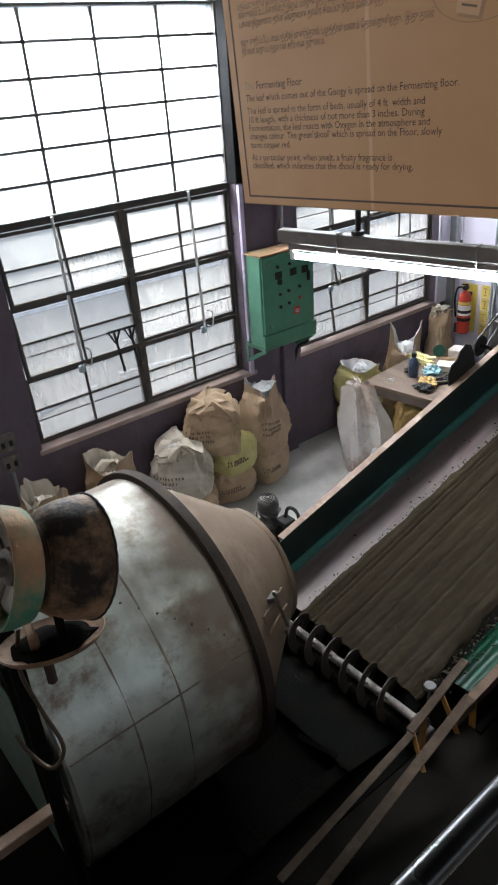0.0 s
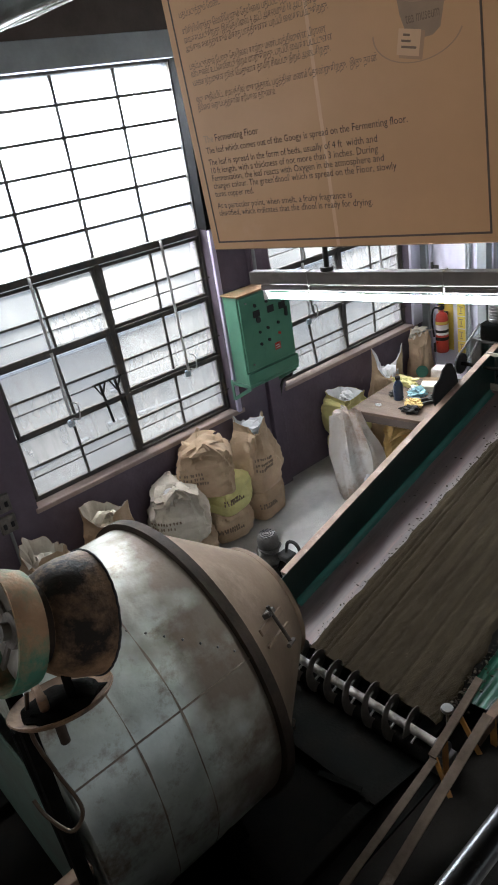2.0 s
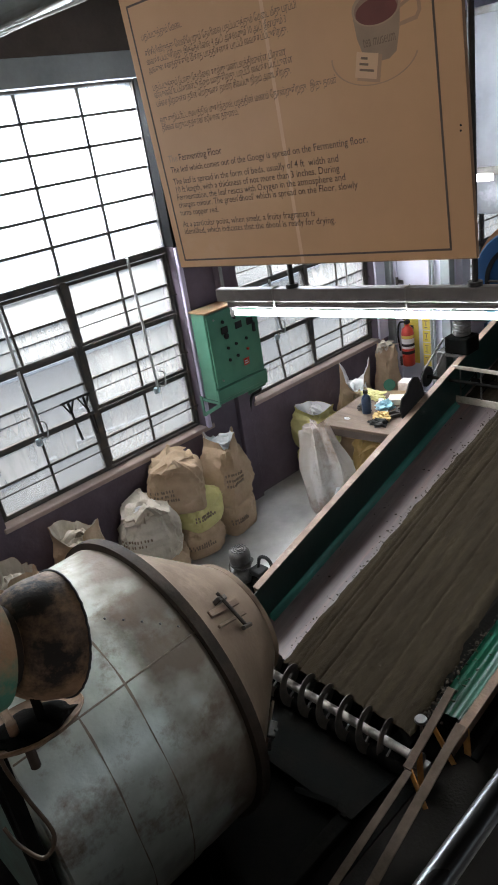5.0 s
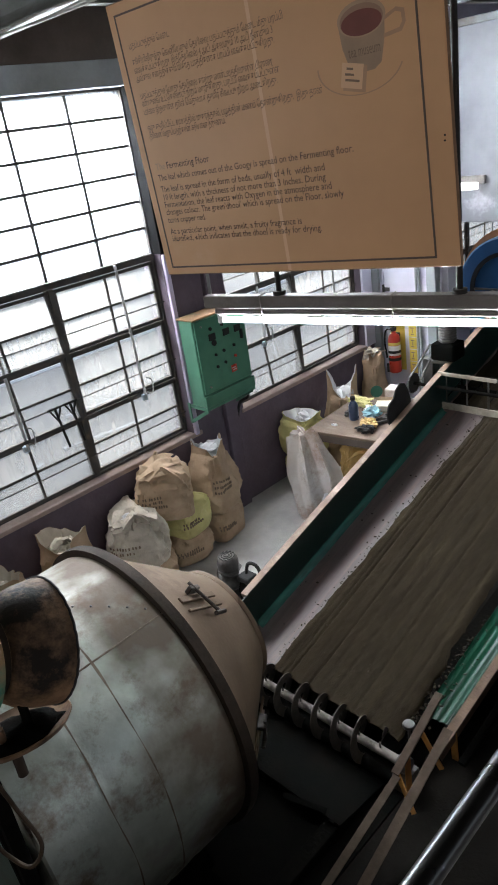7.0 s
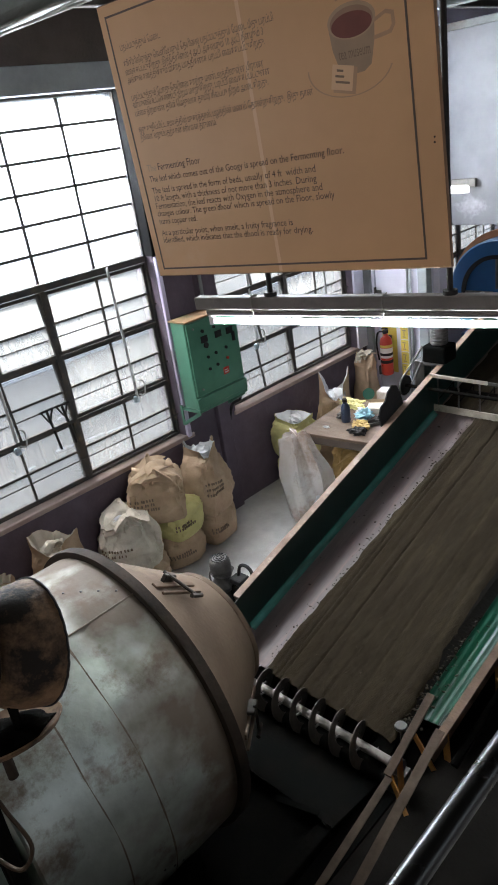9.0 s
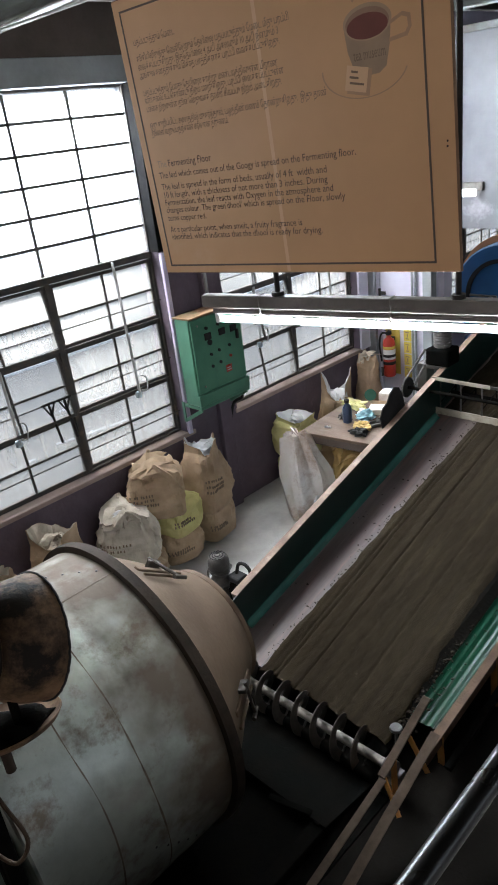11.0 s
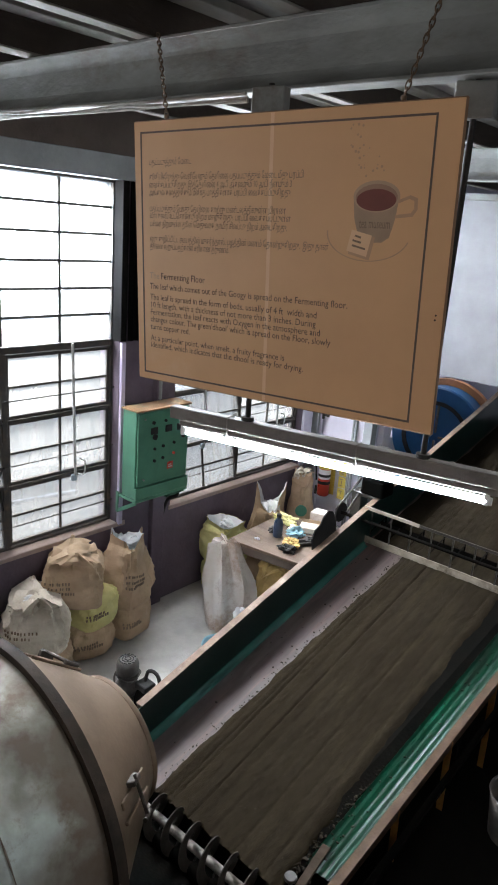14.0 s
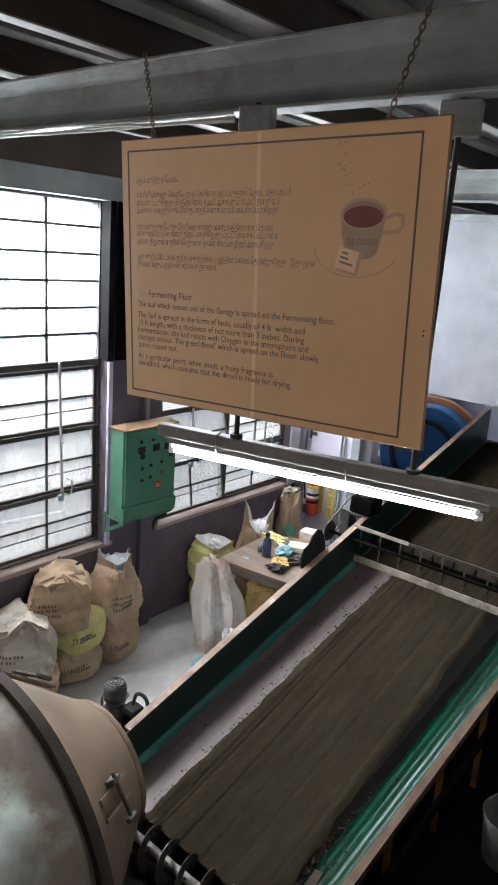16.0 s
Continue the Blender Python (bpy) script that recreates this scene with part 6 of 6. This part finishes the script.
f = [[bm.verts.new((x, y, z)) for x, y in c] for z in (0.722, 0.75)]
bm.faces.new(f[0][::-1])
bm.faces.new(f[1])
for i in range(4):
    bm.faces.new((f[0][i], f[0][(i + 1) % 4], f[1][(i + 1) % 4], f[1][i]))
bmesh.ops.bevel(bm, geom=bm.edges[:], offset=0.003, segments=1, affect="EDGES")
part("tabletop", bm, M["wood"], tb_)
part("front_rail", flat_bar((0.74, 0.825, 0.68), (1.46, 0.925, 0.68), 0.02, 0.07, (0, 0, 1), 0.002), M["dark_wood"], tb_)
part("side_rail", flat_bar((0.735, 0.84, 0.68), (0.675, 1.58, 0.68), 0.02, 0.07, (0, 0, 1), 0.002), M["dark_wood"], tb_)
for x, y in ((0.745, 0.835), (1.45, 0.93), (1.38, 1.69), (0.685, 1.585)):
    part("leg", flat_bar((x, y, 0.001), (x, y, 0.72), 0.05, 0.05, (0, 1, 0), 0.003), M["dark_wood"], tb_)

bot = thing("bottle", "dark blue plastic bottle with cap on the table", "bottle", (0.95, 1.17, 0.752))
part("flask", lathe([(0, 0), (0.040, 0), (0.043, 0.01), (0.043, 0.13), (0.030, 0.165), (0.018, 0.175), (0.018, 0.19), (0, 0.19)], 28), M["blue_plastic"], bot, smooth=True)
part("cap", lathe([(0, 0.19), (0.022, 0.19), (0.022, 0.215), (0, 0.217)], 20), M["black"], bot, smooth=True)


def rag(name, label, category, x, y, z, sx, sy, sz, material, seed):
    bm = bmesh.new()
    bmesh.ops.create_icosphere(bm, subdivisions=4, radius=1)
    o = Vector((seed * 2.3, seed, seed * 0.7))
    for v in bm.verts:
        f = 0.75 + 0.55 * noise.noise(v.co * 2.1 + o) + 0.25 * noise.noise(v.co * 5 + o)
        v.co = Vector((v.co.x * sx * f, v.co.y * sy * f, max(v.co.z * f, -0.35) * sz + 0.35 * sz))
    ob = part(name, bm, material, None, label, True)
    ob.matrix_world = Matrix.Translation((x, y, z))
    return tagged(ob, category=category)


rag("cloth", "crumpled pale blue cloth on the table", "cloth", 1.05, 1.31, 0.752, 0.09, 0.10, 0.06, M["rag_blue"], 1)
rag("cloth", "crumpled ochre cloth on the table", "cloth", 1.16, 1.10, 0.752, 0.10, 0.06, 0.06, M["rag_yellow"], 2)
rag("cloth", "crumpled white paper on the table", "paper", 0.98, 1.36, 0.752, 0.05, 0.07, 0.05, M["liner"], 3)
rag("oily_rag", "crumpled oily black rag on the table", "rag", 1.20, 1.00, 0.752, 0.10, 0.07, 0.05, M["black"], 4)
rag("oily_rag", "small dark crumpled rag on the table", "rag", 0.86, 1.22, 0.752, 0.06, 0.06, 0.04, M["dark_steel"], 5)
rag("cloth", "yellow-green folded bag on the table", "bag", 0.80, 1.48, 0.752, 0.16, 0.09, 0.06, M["yellow"], 6)
rag("foil", "small crumpled pale foil on the table", "foil", 0.87, 0.98, 0.752, 0.035, 0.02, 0.012, M["liner"], 7)
crate = thing("cardboard_box", "flat pale cardboard box on the table", "box", pose(1.10, 1.50, 0.752, 0, 0, 25))
part("tray", box(-0.12, 0.12, -0.07, 0.07, 0, 0.055, 0.003), M["pale"], crate)
part("flap", box(-0.12, 0.12, 0.072, 0.074, 0.0, 0.085, 0.0005), M["kraft"], crate)
jar = thing("plastic_tub", "milky square plastic tub on the table", "tub", pose(1.03, 1.70, 0.752, 0, 0, 10))
part("tub", box(-0.07, 0.07, -0.07, 0.07, 0, 0.13, 0.01, seg=2), M["film"], jar)
for k, (x, y, a) in enumerate(((1.28, 1.35, 35), (1.30, 1.45, 12), (1.22, 1.24, 60))):
    fr_ = thing("steel_bracket", "dark steel bracket lying on the table", "bracket", pose(x, y, 0.752, 0, 0, a), group="loose brackets")
    part("bar", box(-0.12, 0.12, -0.05, -0.03, 0, 0.03, 0.002), M["dark_steel"], fr_)
    part("bar", box(-0.12, 0.12, 0.03, 0.05, 0, 0.03, 0.002), M["dark_steel"], fr_)
    part("end", box(0.10, 0.12, -0.0295, 0.0295, 0, 0.03, 0.002), M["dark_steel"], fr_)
    part("end", box(-0.12, -0.10, -0.0295, 0.0295, 0, 0.03, 0.002), M["dark_steel"], fr_)
wh = thing("pulley", "dark iron pulley wheel lying on the table", "pulley", (1.20, 1.64, 0.752))
part("wheel", lathe([(0.02, 0), (0.08, 0), (0.085, 0.01), (0.075, 0.02), (0.085, 0.03), (0.08, 0.04), (0.02, 0.04)], 32, closed=True), M["dark_steel"], wh, smooth=True)

# ---- far wall: door, fire extinguisher, notices ----
door = thing("door_1", "lavender-white painted steel door, closed", "door", (0, 0, 0), kind="structure")
part("leaf", box(0.25, 0.92, 2.755, 2.79, 0.02, 2.2, 0.004), M["white_wall"], door)
part("frame_post", box(0.205, 0.245, 2.74, 2.798, 0.0, 2.26, 0.004), M["white_wall"], door, "white painted door post")
part("frame_head", box(0.205, 0.965, 2.74, 2.798, 2.261, 2.31, 0.004), M["white_wall"], door)
for z in (1.50, 0.62):
    part("hinge", rod((0.247, 2.742, z - 0.05), (0.247, 2.742, z + 0.05), 0.014, 10), M["dark_steel"], door, smooth=True)
    part("hinge_leaf", box(0.25, 0.32, 2.748, 2.754, z - 0.02, z + 0.02, 0.001), M["dark_steel"], door)
for x in (0.655, 0.69):
    tagged(part("wall_pipe", rod((x, 2.73, 0.001), (x, 2.73, 4.0), 0.013, 10), M["lintel"], None, "grey conduit pipe running up the wall", True), category="pipe", group="wall pipes")
setting("frame_column", box(0.83, 0.93, 2.64, 2.74, 0.0, 4.0, 0.004), M["lintel"], "dark grey steel column beside the opening")

ext = thing("fire_extinguisher", "red fire extinguisher hung on the end wall", "extinguisher", (0.40, 2.66, 0.62))
part("cylinder", lathe([(0, 0), (0.055, 0), (0.066, 0.012), (0.067, 0.36), (0.055, 0.41), (0.025, 0.435), (0.022, 0.46), (0, 0.46)], 36), M["red"], ext, "red enamelled cylinder", True)
part("valve", box(-0.02, 0.02, -0.03, 0.03, 0.46, 0.50, 0.005), M["black"], ext)
part("lever", flat_bar((0, -0.07, 0.53), (0, 0.04, 0.505), 0.018, 0.01, (0, 0, 1), 0.002), M["black"], ext)
part("hose", tube_along(curve_points([(-0.02, 0, 0.48), (-0.09, -0.01, 0.46), (-0.115, -0.01, 0.33), (-0.10, 0, 0.15)], 6), 0.010, 8), M["black"], ext, "black hose", True)
part("label_band", lathe([(0.0676, 0.20), (0.0676, 0.31)], 36), M["plain_white"], ext, "white printed label band", True)
part("label_patch", lathe([(0.068, 0.225), (0.068, 0.255)], 36), M["black"], ext, smooth=True)
part("label_patch", lathe([(0.068, 0.14), (0.068, 0.175)], 36), M["black"], ext, smooth=True)
part("label_patch", lathe([(0.0677, 0.315), (0.0677, 0.345)], 36), M["yellow_card"], ext, smooth=True)
part("wall_hook", box(-0.02, 0.02, 0.068, 0.09, 0.38, 0.42, 0.002), M["dark_steel"], ext)
board = thing("notice_board", "yellow notice card behind the extinguisher", "notice", (0.40, 2.748, 0.62))
part("card", box(-0.10, 0.08, 0, 0.004, 0.0, 0.50, 0.0005), M["yellow_card"], board)
for k in range(4):
    nt_ = thing("notice", "yellow safety notice with dark marks on the door", "notice", (0.575, 2.748, 0.60 + 0.135 * k), group="yellow notices")
    part("card", box(-0.045, 0.045, 0, 0.004, 0.0, 0.125, 0.0005), M["yellow_card"], nt_)
    part("mark", box(-0.02, 0.015, -0.001, -0.0002, 0.02, 0.03), M["stencil"], nt_)
    part("mark", box(-0.006, 0.004, -0.001, -0.0002, 0.04, 0.085), M["stencil"], nt_)
    part("mark", box(-0.025, 0.02, -0.001, -0.0002, 0.09, 0.10), M["stencil"], nt_)

# hanging white sheet over the opening, with a lamp
setting("bulkhead_panel", box(0.985, 6.5, 2.84, 2.88, 2.16, 3.78, 0.004), M["panel_white"], "pale sheet bulkhead over the opening")
setting("bulkhead_channel", box(0.985, 6.5, 2.835, 2.885, 3.781, 3.84, 0.003), M["beam"], "grey channel along the bulkhead's top")
lampb = thing("bulkhead_lamp", "lit oblong lamp in a dark holder on the bulkhead", "light", (1.235, 2.83, 2.50))
part("holder", box(-0.13, 0.13, -0.02, 0.009, 0.0, 0.075, 0.004), M["motor"], lampb, "dark grey holder")
part("lens", box(-0.125, 0.075, -0.065, -0.021, -0.045, 0.02, 0.015, seg=3), M["lamp_far"], lampb, "glowing white lens", True)

# blue fan housing beyond the opening
FY = 4.45
fan = thing("blower_fan", "large blue enamelled blower housing with an orange rim", "fan", place((0, -1, 0), (0.785, FY, 1.085)))
part("housing", lathe([(0, 0.0), (0.60, 0.0), (0.62, -0.02), (0.62, -0.30), (0, -0.30)], 72), M["blue"], fan, "blue drum housing", True)
part("ring", lathe([(0.40, 0.002), (0.44, 0.002), (0.45, 0.03), (0.40, 0.03)], 72, closed=True), M["black"], fan, "dark inlet ring", True)
part("back_rim", lathe([(0.62, -0.22), (0.70, -0.22), (0.70, -0.30), (0.62, -0.30)], 72, closed=True), M["orange"], fan, "orange primed rim", True)
for a in (0, 90, 180, 270):
    part("rib", box(0.05, 0.40, -0.012, 0.012, 0.002, 0.03, 0.003), M["motor"], fan, at=pose(0, 0, 0, 0, 0, a))
for k in range(3):
    part("white_mark", box(0.30, 0.38, -0.006, 0.006, 0.003, 0.005), M["plain_white"], fan, at=Matrix.Translation((0.02 * k, 0.10 + 0.03 * k, 0)) @ pose(0, 0, 0, 0, 0, 15))
part("pedestal", box(-0.5, 0.5, -1.083, -0.55, -0.28, -0.03, 0.01), M["blue"], fan, "blue pedestal")

pot = thing("feed_bucket", "dented pale metal bucket on the aisle floor", "bucket", (3.62, 0.22, 0.007))
part("pail", lathe([(0.0, 0.0), (0.13, 0.0), (0.135, 0.01), (0.165, 0.30), (0.172, 0.305), (0.17, 0.312), (0.158, 0.30), (0.128, 0.012), (0, 0.012)], 36), M["motor"], pot, smooth=True)
part("bail", tube_along(curve_points([(-0.168, 0, 0.29), (-0.12, 0.1, 0.33), (0, 0.15, 0.335), (0.12, 0.1, 0.33), (0.168, 0, 0.29)], 6), 0.004, 6), M["steel"], pot, smooth=True)

# ---- handrail of the gallery ----
hr = thing("handrail", "black painted tubular handrail along the gallery", "railing", (0, 0, 0))
part("top_rail", rod((4.312, -6.5, 2.5), (4.312, 0.9, 2.5), 0.0165, 20), M["rail_steel"], hr, smooth=True)
for y in (-6.2, -4.9, 0.2):
    part("post", rod((4.312, y, 2.484), (4.46, y, 1.55), 0.014, 16), M["rail_steel"], hr, smooth=True)


def motions():
    walk(drum, [(t, drum_pose(t)) for t in range(0, 17, 2)])
    walk(screw, [(t / 4, screw_pose(t / 4)) for t in range(0, 65)])


motions()
